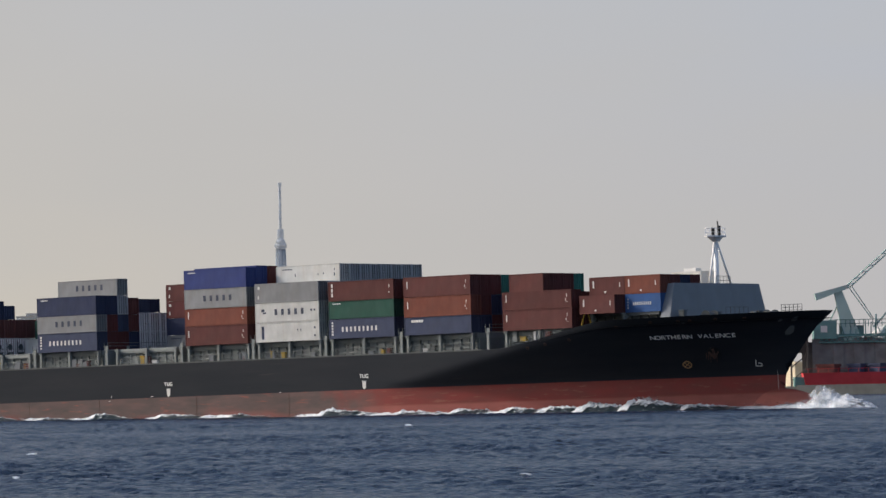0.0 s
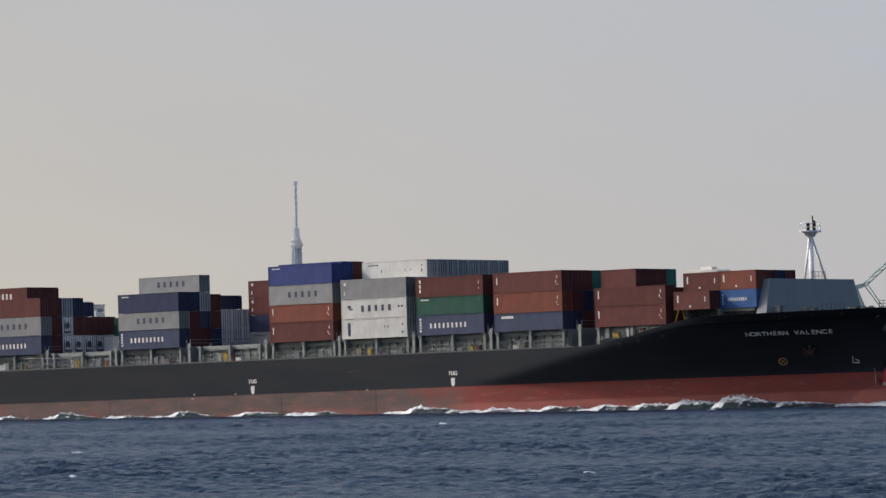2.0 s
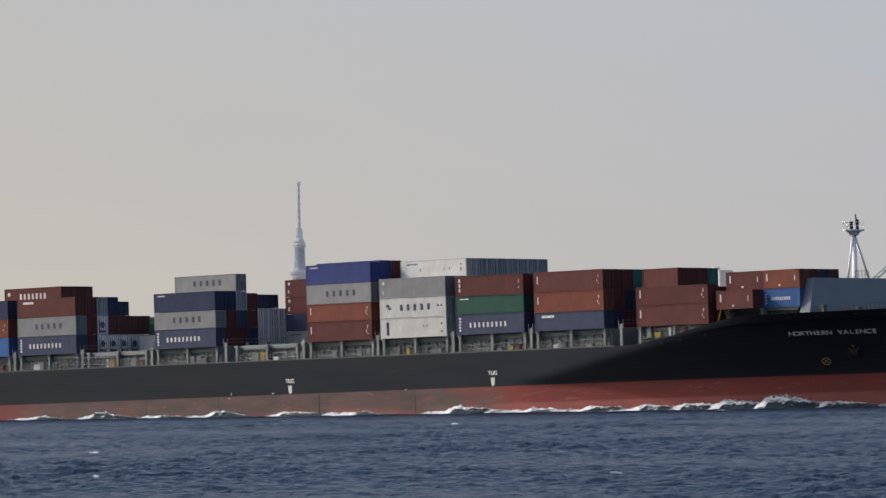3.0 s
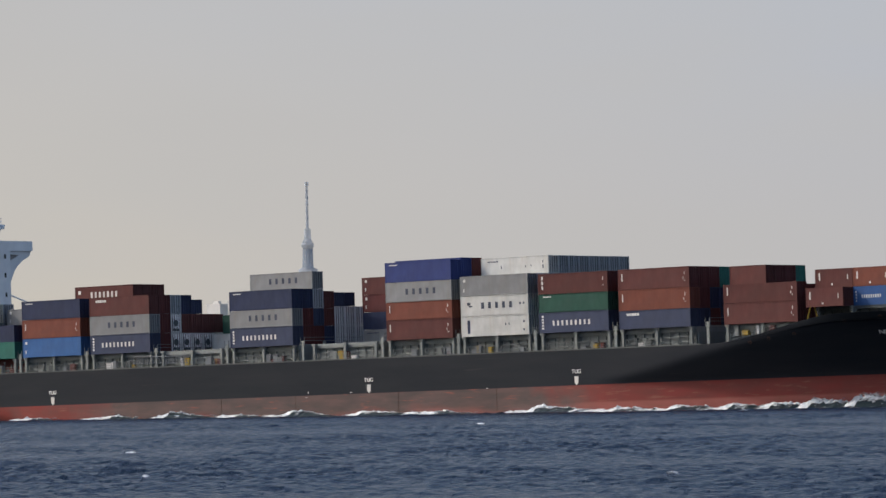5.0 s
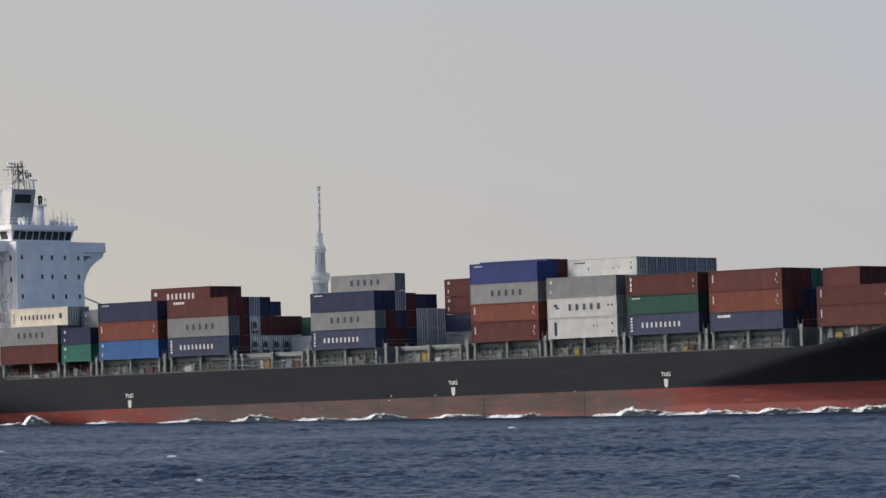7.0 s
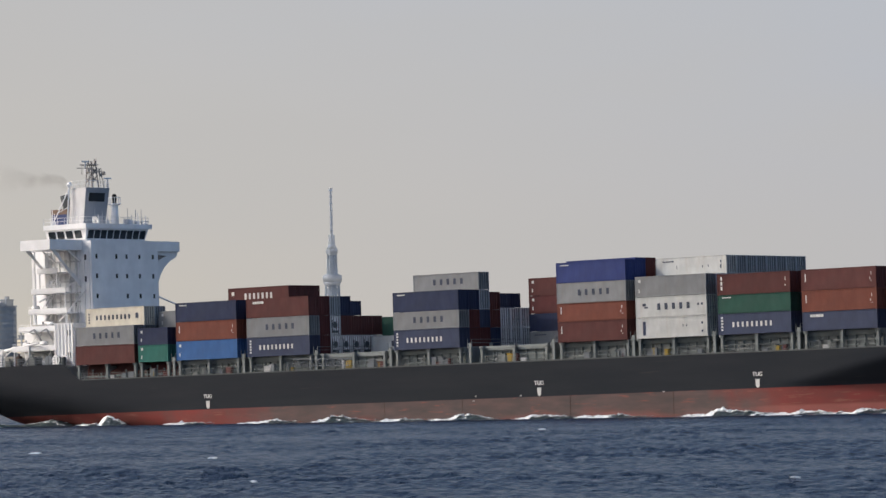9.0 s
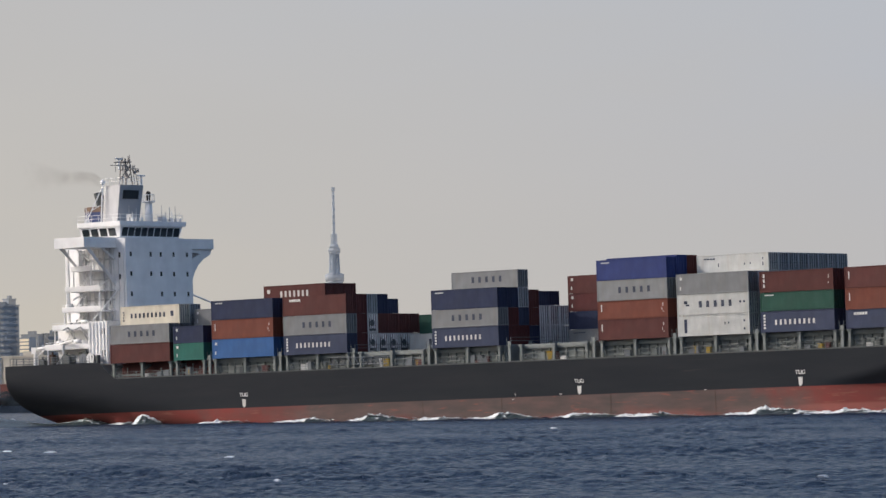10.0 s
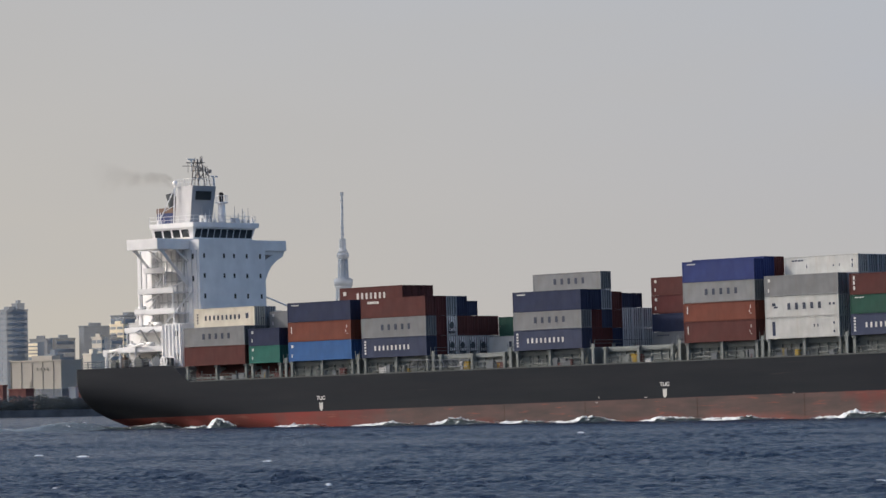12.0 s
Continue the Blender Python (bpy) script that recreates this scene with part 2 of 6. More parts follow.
def sky_backdrop_stuff():
    """Hazy afternoon sky behind everything: warm and bright low on one side, cool grey higher up."""
    m, n, l, b = nodes_of("hazy_sky")
    tc, sp = n.new("ShaderNodeTexCoord"), n.new("ShaderNodeSeparateXYZ")
    l.new(tc.outputs["Object"], sp.inputs[0])
    up, side = n.new("ShaderNodeMapRange"), n.new("ShaderNodeMapRange")
    up.inputs["From Min"].default_value, up.inputs["From Max"].default_value = 40.0, 420.0
    side.inputs["From Min"].default_value, side.inputs["From Max"].default_value = -480.0, 440.0
    l.new(sp.outputs["Z"], up.inputs["Value"])
    l.new(sp.outputs["X"], side.inputs["Value"])
    low = mix(n, l, side.outputs["Result"], (0.600, 0.545, 0.460), (0.500, 0.480, 0.485))
    high = mix(n, l, side.outputs["Result"], (0.515, 0.515, 0.525), (0.475, 0.505, 0.560))
    col = mix(n, l, up.outputs["Result"], low, high)
    soft = noise_fac(n, l, 0.006, 3, 0.3, 0.7, (0.4, 1, 1.4))
    col = mix(n, l, soft, col, mix(n, l, 0.5, col, (0.51, 0.50, 0.49)))
    e = n.new("ShaderNodeEmission")
    l.new(col, e.inputs["Color"])
    n.remove(b)
    l.new(e.outputs["Emission"], n["Material Output"].inputs["Surface"])
    return m


M_SKY_BACK = sky_backdrop_stuff()


# ---------------- mesh helpers ----------------
def box(bm, x0, x1, y0, y1, z0, z1):
    v = [bm.verts.new(c) for c in ((x0, y0, z0), (x1, y0, z0), (x1, y1, z0), (x0, y1, z0), (x0, y0, z1), (x1, y0, z1), (x1, y1, z1), (x0, y1, z1))]
    for f in ((3, 2, 1, 0), (4, 5, 6, 7), (0, 1, 5, 4), (1, 2, 6, 5), (2, 3, 7, 6), (3, 0, 4, 7)):
        bm.faces.new([v[i] for i in f])
    return bm


def prism(bm, ring_a, ring_b):
    """A closed solid between two rings of equally many points."""
    a, b = [bm.verts.new(p) for p in ring_a], [bm.verts.new(p) for p in ring_b]
    k = len(a)
    for i in range(k):
        bm.faces.new((a[i], a[(i + 1) % k], b[(i + 1) % k], b[i]))
    bm.faces.new(a[::-1])
    bm.faces.new(b)
    return bm


def rod(bm, p, q, r0, r1=None, sides=8):
    p, q = Vector(p), Vector(q)
    r1 = r0 if r1 is None else r1
    w = (q - p).normalized()
    u = w.orthogonal().normalized()
    v = w.cross(u)
    ring = lambda c, r: [c + u * (r * math.cos(2 * math.pi * i / sides)) + v * (r * math.sin(2 * math.pi * i / sides)) for i in range(sides)]
    return prism(bm, ring(p, r0), ring(q, r1))


def mesh_of(name, bm, material, smooth=False):
    bmesh.ops.recalc_face_normals(bm, faces=bm.faces)
    me = bpy.data.meshes.new(name)
    bm.to_mesh(me)
    bm.free()
    me.materials.append(material)
    if smooth:
        me.polygons.foreach_set("use_smooth", [True] * len(me.polygons))
    return me


def part(name, bm, material, parent, label="", smooth=False):
    ob = new(name, mesh_of(name, bm, material, smooth))
    ob.parent = parent
    if label:
        ob["label"] = label
    return ob


def share(name, me, parent, m=None, label=""):
    ob = new(name, me)
    ob.parent = parent
    if m is not None:
        ob.matrix_basis = m
    if label:
        ob["label"] = label
    return ob


B = bmesh.new

# ---------------- sea ----------------
def wave_height(x, y):
    """Short steep harbour chop with a little longer swell under it."""
    rng = np.random.RandomState(7)
    z = np.zeros_like(x)
    for k in range(56):
        lam = 0.5 * (6.0 / 0.5) ** (rng.rand() ** 1.2)
        ang = radians(-112 + rng.normal() * 34)
        amp = 0.0080 * lam ** 0.72 * (0.5 + rng.rand())
        ph = (x * math.cos(ang) + y * math.sin(ang)) * 2 * math.pi / lam + rng.rand() * 6.28
        z += amp * (np.sin(ph) - 0.22 * np.cos(2 * ph))
    gust = 0.75 + 0.35 * np.sin(x * 0.11 + 1.3 * np.sin(y * 0.031)) * np.sin(y * 0.047 + 0.8)
    return z * gust


def make_sea():
    fine = np.linspace(-7.6, 7.6, 470)
    angles = np.radians(np.concatenate([np.linspace(-180, -8, 50), fine, np.linspace(8, 179, 50)]))
    rings = np.concatenate([np.geomspace(0.02, 100, 50)[:-1], np.geomspace(100, 1000, 1500)[:-1], np.geomspace(1000, 4900, 70)])
    R, A = np.meshgrid(rings, angles, indexing="ij")
    X, Y = R * np.sin(A), R * np.cos(A)
    Z = wave_height(X, Y) * np.clip((1400 - R) / 400, 0, 1)
    co = np.stack([X, Y, Z], -1).reshape(-1, 3)
    nr, na = R.shape
    i, j = np.meshgrid(np.arange(nr - 1), np.arange(na), indexing="ij")
    j2 = (j + 1) % na
    quads = np.stack([i * na + j, i * na + j2, (i + 1) * na + j2, (i + 1) * na + j], -1).reshape(-1, 4)[:, ::-1]
    me = bpy.data.meshes.new("water")
    me.vertices.add(len(co))
    me.vertices.foreach_set("co", co.ravel())
    me.loops.add(quads.size)
    me.loops.foreach_set("vertex_index", quads.ravel().astype(np.int32))
    me.polygons.add(len(quads))
    me.polygons.foreach_set("loop_start", np.arange(0, quads.size, 4, dtype=np.int32))
    me.update(calc_edges=True)
    me.polygons.foreach_set("use_smooth", [True] * len(quads))
    me.materials.append(M_WATER)
    me.validate()
    ob = new("water", me)
    return tagged(ob, "choppy slate-blue harbour water with small wind waves", "sea", kind="structure")


sea = make_sea()


def make_backdrop():
    bm = B()
    pts = [(5000 * math.sin(radians(a)) * 0.95, 5000 * math.cos(radians(a)) * 0.95) for a in range(-40, 41, 4)]
    lo = [bm.verts.new((x, y, -60)) for x, y in pts]
    hi = [bm.verts.new((x, y, 700)) for x, y in pts]
    for k in range(len(pts) - 1):
        bm.faces.new((lo[k], lo[k + 1], hi[k + 1], hi[k]))
    ob = new("backdrop", mesh_of("backdrop", bm, M_SKY_BACK, True))
    return tagged(ob, "hazy grey and warm cream afternoon sky", "sky", kind="structure")


make_backdrop()

# ---------------- the ship's shape ----------------
# ship space: x forward, y to port, z up; the ship sails bow-up by its trim
HEADING, TRIM, SPEED = 37.886, 0.854, 6.7133
START = (-18.841, 712.742)


def ship_pose(t):
    a = radians(HEADING)
    return pose(START[0] + math.cos(a) * SPEED * t, START[1] - math.sin(a) * SPEED * t, 0, 0, 0, -HEADING) @ pose(0, 0, 0, 0, -TRIM, 0)


HALF = 15.0


def smooth01(u):
    u = min(1.0, max(0.0, u))
    return u * u * (3 - 2 * u)


def deck_z(x):
    """Height of the top edge of the side plating."""
    if x < -110.0:
        return 10.9
    if x < -106.4:
        return 10.9 + (8.35 - 10.9) * smooth01((x + 110.0) / 3.6)
    if x < 45:
        return 8.35 - 0.25 * (x + 106.4) / 151.4
    return 8.1 + 3.35 * smooth01((x - 43.5) / 22.0) + 0.35 * max(0.0, (x - 66) / 24)


def stem_x(z):
    """The raked stem line."""
    if z < 3.0:
        return 83.6 + 0.1 * z
    return 83.9 + 7.5 * ((z - 3.0) / 8.9) ** 1.15


def counter_z(x):
    """Underside of the rising stern."""
    return 1.2 - 8.5 * min(1.0, max(0.0, (x + 129.5) / 60.0)) ** 0.8


def half_width(x, z):
    """Half the breadth at a station and height: full amidships, flared forward, counter stern aft."""
    w = HALF
    if x > 12:
        u = min(1.0, max(0.0, (z - 3.0) / 8.8))
        run0 = 23.0 + 43.0 * u                  # the straight knuckle where the side starts to turn in
        end = stem_x(z)
        if x >= end:
            return 0.0
        if x > run0:
            s = (x - run0) / (end - run0)
            w = HALF * (1 - s ** (1.38 - 0.06 * u)) ** (1.0 - 0.42 * u)
    if x < -70:
        q = min(1.0, max(0.0, (x + 129.5) / 60.0))       # full only near the deck at the transom, lower further forward
        full, bottom = 10.0 - 11.5 * q ** 1.6, counter_z(x)
        if z <= bottom:
            return 0.0
        if z < full:
            w = HALF * (1 - ((full - z) / (full - bottom)) ** (2.9 + 0.4 * q))
    return w


def hull_spot(x, z):
    """Point on the starboard plating, with its outward normal and the way forward along it."""
    p = Vector((x, -half_width(x, z), z))
    fx = Vector((x + 0.4, -half_width(x + 0.4, z), z)) - p
    fz = Vector((x, -half_width(x, z + 0.3), z + 0.3)) - p
    nrm = fx.cross(fz).normalized()
    if nrm.y > 0:
        nrm = -nrm
    return p, nrm, fx.normalized()


def make_hull(ship):
    xs = [-129.5, -129.3, -129.0, -128.5, -127.8, -127.0] + [-126 + 1.5 * i for i in range(25)] + [-88 + 4 * i for i in range(26)] + [14 + 1.25 * i for i in range(60)] + [89.3, 90.0, 90.6, 91.0, 91.35]
    lv = 26
    bm = B()
    sides = {}
    for sg in (-1, 1):
        grid = []
        for x in xs:
            col = []
            top = deck_z(x)
            low = -6.0 if x > -90 else max(-6.0, counter_z(x))
            for k in range(lv):
                z = low + (top - low) * k / (lv - 1)
                col.append(bm.verts.new((min(x, stem_x(z)) if x > 60 else x, sg * half_width(x, z), z)))
            grid.append(col)
        sides[sg] = grid
        for i in range(len(xs) - 1):
            for k in range(lv - 1):
                bm.faces.new((grid[i][k], grid[i + 1][k], grid[i + 1][k + 1], grid[i][k + 1]))
    for k in range(lv - 1):                              # transom
        bm.faces.new((sides[-1][0][k], sides[1][0][k], sides[1][0][k + 1], sides[-1][0][k + 1]))
    bmesh.ops.remove_doubles(bm, verts=bm.verts, dist=0.002)
    bmesh.ops.dissolve_degenerate(bm, dist=0.002, edges=bm.edges)
    part("hull", bm, M_HULL, ship, "black steel hull with red boot-topping, scoured pink-brown amidships", True)
    # decks just below the plating's top edge
    bm = B()
    rows = []
    for x in [-129.3 + 2 * i for i in range(110)] + [90.6]:
        w, z = max(0.02, half_width(min(x, 90.3), deck_z(x) - 0.2) - 0.05), deck_z(x) - (0.15 if x < 45 else 0.9)
        if x > 45:
            z = deck_z(x) - 0.15 - 0.85 * smooth01((x - 45) / 20)
        rows.append((bm.verts.new((x, -w, z)), bm.verts.new((x, w, z))))
    for a, b in zip(rows, rows[1:]):
        bm.faces.new((a[0], b[0], b[1], a[1]))
    part("deck", bm, M_DARKSTEEL, ship, "dark painted weather deck")
    # bulbous forefoot
    bm = B()
    bmesh.ops.create_uvsphere(bm, u_segments=24, v_segments=16, radius=1, matrix=Matrix.Translation((82.3, 0, -2.4)) @ Matrix.Diagonal((8.2, 1.7, 3.65, 1)))
    part("bulbous_bow", bm, M_HULL, ship, "red oxide bulbous bow awash", True)
    # rubbing strake along the sheer
    bm = B()
    rings = []
    for x in [-106 + 4 * i for i in range(38)]:
        y, z = half_width(x, deck_z(x)), deck_z(x)
        rings.append([bm.verts.new(c) for c in ((x, -y - 0.06, z - 0.12), (x, -y + 0.1, z - 0.12), (x, -y + 0.1, z + 0.06), (x, -y - 0.06, z + 0.06))])
    for a, b in zip(rings, rings[1:]):
        for k in range(4):
            bm.faces.new((a[k], a[(k + 1) % 4], b[(k + 1) % 4], b[k]))
    part("sheer_strake", bm, M_DARKSTEEL, ship)


ship = tagged(new("container_ship"), "black-hulled container ship under way with red boot-topping", "ship")
make_hull(ship)

# ---------------- containers ----------------
BOXES = []
DOOR_MESH, BODY_MESH, FRAME_MESH, ROD_MESH = {}, {}, {}, {}
WIDE = 2.438


def body_mesh(length, high):
    """Corrugated walls between the corner posts; origin at the bottom aft starboard corner."""
    key = (length, high)
    if key in BODY_MESH:
        return BODY_MESH[key]
    bm = B()
    n = int(length / 0.278)
    step = (length - 0.3) / n
    prof = []
    for i in range(n):
        x = 0.15 + i * step
        prof += [(x, 0.03), (x + step * 0.26, 0.03), (x + step * 0.5, 0.046), (x + step * 0.76, 0.046)]
    prof.append((length - 0.15, 0.03))
    for y, sg in ((0.0, 1), (WIDE, -1)):
        lo = [bm.verts.new((x, y + sg * d, 0.14)) for x, d in prof]
        hi = [bm.verts.new((x, y + sg * d, high - 0.11)) for x, d in prof]
        for i in range(len(prof) - 1):
            bm.faces.new((lo[i], lo[i + 1], hi[i + 1], hi[i]))
    box(bm, 0.05, length - 0.16, 0.07, WIDE - 0.07, 0.1, high - 0.02)
    BODY_MESH[key] = mesh_of("container", bm, M_RED)
    return BODY_MESH[key]


def frame_mesh(length, high):
    key = (length, high)
    if key in FRAME_MESH:
        return FRAME_MESH[key]
    bm = B()
    for x in (0, length - 0.16):
        for y in (0, WIDE - 0.16):
            box(bm, x, x + 0.16, y, y + 0.16, -0.058, high)
    for y in (0.0, WIDE - 0.07):
        box(bm, 0.16, length - 0.16, y, y + 0.07, 0.0, 0.16)
        box(bm, 0.16, length - 0.16, y, y + 0.07, high - 0.12, high)
    for x in (0.0, length - 0.07):
        box(bm, x, x + 0.07, 0.16, WIDE - 0.16, 0.0, 0.14)
        box(bm, x, x + 0.07, 0.16, WIDE - 0.16, high - 0.13, high)
    FRAME_MESH[key] = mesh_of("frame", bm, M_RED)
    return FRAME_MESH[key]


def door_mesh(high):
    """One leaf of the forward end: pressed panels, two lock rods with cams and handles."""
    if high in DOOR_MESH:
        return DOOR_MESH[high]
    bm = B()
    box(bm, -0.16, -0.13, 0, 1.035, 0.15, high - 0.14)
    for k in range(4):
        z = 0.3 + (high - 0.75) * k / 3.0
        box(bm, -0.14, -0.105, 0.08, 0.955, z, z + 0.32)
    for y in (0.28, 0.76):
        box(bm, -0.14, -0.03, y - 0.03, y + 0.025, 0.06, high - 0.06)
        box(bm, -0.14, -0.02, y - 0.07, y + 0.07, 1.05, 1.13)
    DOOR_MESH[high] = mesh_of("door", bm, M_RED)
    return DOOR_MESH[high]


def panel_mesh(high):
    """Plain white machinery end of a cooled box."""
    if ("panel", high) not in DOOR_MESH:
        DOOR_MESH["panel", high] = mesh_of("end_panel", box(B(), -0.16, -0.10, 0.16, WIDE - 0.16, 0.14, high - 0.13), M_HOUSE)
    return DOOR_MESH["panel", high]


def glyph(bm, x, z, w, h):
    """A plain bar on the starboard wall."""
    return box(bm, x, x + w, -0.006, 0.04, z, z + h)


def run(x, z, n, w, h, gap):
    return [(x + i * (w + gap), z, w, h) for i in range(n)]


def bars(x, z, n, w, h, gap):
    """A row of upright plain bars, one to each step."""
    return [(x + i * (w + gap) + 0.18 * w, z, 0.60 * w, h) for i in range(n)]


MARKS = {
    "wide_dark": (lambda h: bars(3.6, h * 0.36, 5, 0.72, 0.84, 0.54), M_INK, "row of dark bar marks"),
    "wide_dark_big": (lambda h: bars(3.6, h * 0.36, 5, 0.76, 0.88, 0.50) + [(1.2, h * 0.55, 0.55, 0.4), (1.5, h * 0.45, 0.6, 0.22)] + run(10.6, h * 0.5, 2, 0.28, 0.3, 0.35), M_INK, "dark bar marks and emblem"),
    "nine_white": (lambda h: bars(2.3, h * 0.35, 9, 0.50, 0.70, 0.28) + [(0.5, h * 0.18 + k * 0.42, 0.3, 0.27) for k in range(5)], M_MARK, "small white bar marks"),
    "nine_dark": (lambda h: bars(2.1, h * 0.36, 9, 0.54, 0.72, 0.30) + [(10.4, h * 0.38, 0.55, 0.8)] + [(0.6, h * 0.2 + k * 0.42, 0.25, 0.25) for k in range(4)], M_INK, "small dark bar marks"),
    "seven_white": (lambda h: bars(3.2, h * 0.28, 7, 0.64, 0.94, 0.22) + [(0.7, h * 0.55, 0.55, 0.55)], M_MARK, "white bar marks"),
    "corner_white": (lambda h: run(1.3, h * 0.72, 5, 0.36, 0.36, 0.08), M_MARK, "short white corner mark"),
    "small_top": (lambda h: run(0.8, h * 0.83, 4, 0.3, 0.16, 0.08), M_MARK, "tiny white corner mark"),
    "faint_top": (lambda h: run(0.8, h * 0.78, 5, 0.34, 0.14, 0.10), M_INK, "tiny dark corner mark"),
    "edge_left": (lambda h: [(0.62, h * 0.42, 0.14, 1.05), (11.3, h * 0.30, 0.22, 0.07), (11.12, h * 0.38, 0.08, 0.32), (11.34, h * 0.60, 0.07, 0.45)], M_MARK, "white code marks near its posts"),
    "edge_three": (lambda h: [(0.6, h * 0.22, 0.26, 0.5), (0.6, h * 0.46, 0.26, 0.5), (0.6, h * 0.70, 0.26, 0.5), (11.3, h * 0.3, 0.14, 0.16), (11.36, h * 0.55, 0.07, 0.5)], M_MARK, "three white post marks"),
    "white_code": (lambda h: [(1.15, h * 0.15, 0.45, 1.9), (11.2, h * 0.2, 0.24, 0.3), (11.2, h * 0.6, 0.24, 0.3), (8.0, h * 0.5, 0.1, 0.35), (8.6, h * 0.5, 0.1, 0.35)], M_SLATE, "an upright blue panel"),
    "wh_codes": (lambda h: run(1.2, h * 0.76, 4, 0.4, 0.16, 0.1) + [(3.6, h * 0.35, 0.12, 0.5), (8.0, h * 0.38, 0.12, 0.3), (9.0, h * 0.4, 0.12, 0.3), (11.1, h * 0.3, 0.16, 0.5), (11.1, h * 0.62, 0.16, 0.3)], M_SLATE, "small blue-grey code marks"),
    "twenty_white": (lambda h: bars(1.3, h * 0.38, 9, 0.26, 0.46, 0.10) + [(0.35, h * 0.2 + k * 0.4, 0.2, 0.2) for k in range(4)], M_MARK, "small white bar marks"),
    "twenty_edge": (lambda h: [(0.6, h * 0.4, 0.2, 1.0), (5.2, h * 0.4, 0.12, 0.7), (2.6, h * 0.12, 0.25, 0.25)], M_MARK, "white code marks"),
    "dot": (lambda h: [(0.6, h * 0.70, 0.35, 0.4), (0.6, h * 0.2, 0.16, 0.5)], M_MARK, "small white mark"),
}
WORDS = {
    M_RED: "red-brown", M_MAROON: "dark maroon", M_ORANGE: "orange", M_BLUE: "royal blue", M_NAVY: "navy blue", M_SLATE: "slate blue", M_SKY: "bright blue",
    M_MID: "mid blue", M_GREEN: "green", M_TEAL: "teal", M_WHITE: "white", M_PALEBOX: "pale grey", M_GREY: "light grey", M_CREAM: "cream", M_SILVER: "silver-grey",
}


def container(x, row, z, material, high=2.591, length=12.192, mark="", y=None):
    """One steel box in the ship's space, stacked at that row from starboard."""
    y = -14.98 + 2.455 * row if y is None else y
    ob = new("shipping_container", body_mesh(length, high))
    ob.material_slots[0].link = "OBJECT"
    ob.material_slots[0].material = material
    pieces = [share("frame", frame_mesh(length, high), ob), share("door", door_mesh(high), ob, pose(length, 0.17, 0)), share("door", door_mesh(high), ob, pose(length, 1.233, 0))]
    if mark == "cooled":
        bm = B()
        box(bm, length - 0.14, length - 0.02, 0.55, 1.9, 0.25, 0.62)
        prism(bm, [(length - 0.14, 1.22 + 0.5 * math.cos(k * 0.524), 1.45 + 0.5 * math.sin(k * 0.524)) for k in range(12)], [(length - 0.02, 1.22 + 0.5 * math.cos(k * 0.524), 1.45 + 0.5 * math.sin(k * 0.524)) for k in range(12)])
        box(bm, length - 0.14, length - 0.03, 0.4, 0.62, 0.7, 2.2)
        part("cooling_unit", bm, M_DARKSTEEL, ob, "dark cooling unit with a round fan")
        pieces = pieces[:1]
        mark = ""
        share("end_panel", panel_mesh(high), ob, pose(length, 0, 0)).parent = ob
    elif material in (M_WHITE, M_SILVER, M_GREY, M_CREAM, M_PALEBOX):
        if high not in ROD_MESH:
            bm = box(B(), -0.03, 0.012, -0.04, 0.04, 0.06, high - 0.06)
            ROD_MESH[high] = mesh_of("lock_rod", box(bm, -0.03, 0.016, -0.10, 0.10, 1.05, 1.15), M_DARKSTEEL)
        for yy in (0.45, 0.93, 1.51, 1.99):
            share("lock_rod", ROD_MESH[high], ob, pose(length, yy, 0))
    for p in pieces:
        p.material_slots[0].link = "OBJECT"
        p.material_slots[0].material = material
    size = "long" if length > 7 else "short"
    label = f"{WORDS[material]} corrugated steel {size} shipping container stacked on the ship"
    if mark:
        spec, ink, what = MARKS[mark]
        for g in spec(high):
            part("mark", glyph(B(), *g), ink, ob)
        label = f"{WORDS[material]} corrugated {size} container with {what}"
    tagged(ob, label, "shipping container", "deck containers")
    BOXES.append((ob, pose(x, y, z)))
    return ob


BASE = 10.62
HC, SD = 2.845, 2.540       # with the lock between two boxes: 2.896 and 2.591


def stack(x, row, tiers, length=12.192, z=BASE):
    """tiers from the bottom up: (material, height, mark)."""
    for material, high, mark in tiers:
        container(x, row, z + 0.0, material, high, length, mark)
        z += high + 0.063


R_, N_ = lambda m, h=SD, k="": (m, h, k), None
# forward short bays on the raised forecastle
stack(59.55, 0, [R_(M_RED, SD, "twenty_edge")], 6.058, 12.45)
stack(59.55, 1, [R_(M_MAROON), R_(M_RED, SD, "twenty_edge")], 6.058, 12.45)
stack(65.68, 1, [R_(M_MID, SD, "twenty_white"), R_(M_ORANGE, SD, "twenty_edge")], 6.058, 12.45)
stack(65.68, 2, [R_(M_MAROON), R_(M_MAROON)], 6.058, 12.45)
stack(65.68, 3, [R_(M_NAVY), R_(M_NAVY)], 6.058, 12.45)
stack(65.68, 4, [R_(M_MAROON), R_(M_MAROON)], 6.058, 12.45)
# bay of two tiers with short boxes on top further in
stack(45.95, 0, [R_(M_RED, HC, "edge_left"), R_(M_RED, SD, "edge_left")])
stack(45.95, 1, [R_(M_MAROON, SD), R_(M_MAROON, SD)])
for r, m in ((1, M_RED), (2, M_MAROON), (3, M_MAROON), (4, M_TEAL)):
    if r > 1:
        stack(45.4, r, [R_(M_MAROON, SD), R_(M_MAROON, SD)], 6.058)
    stack(45.4, r, [R_(m, HC)], 6.058, BASE + 2 * SD + 0.13)
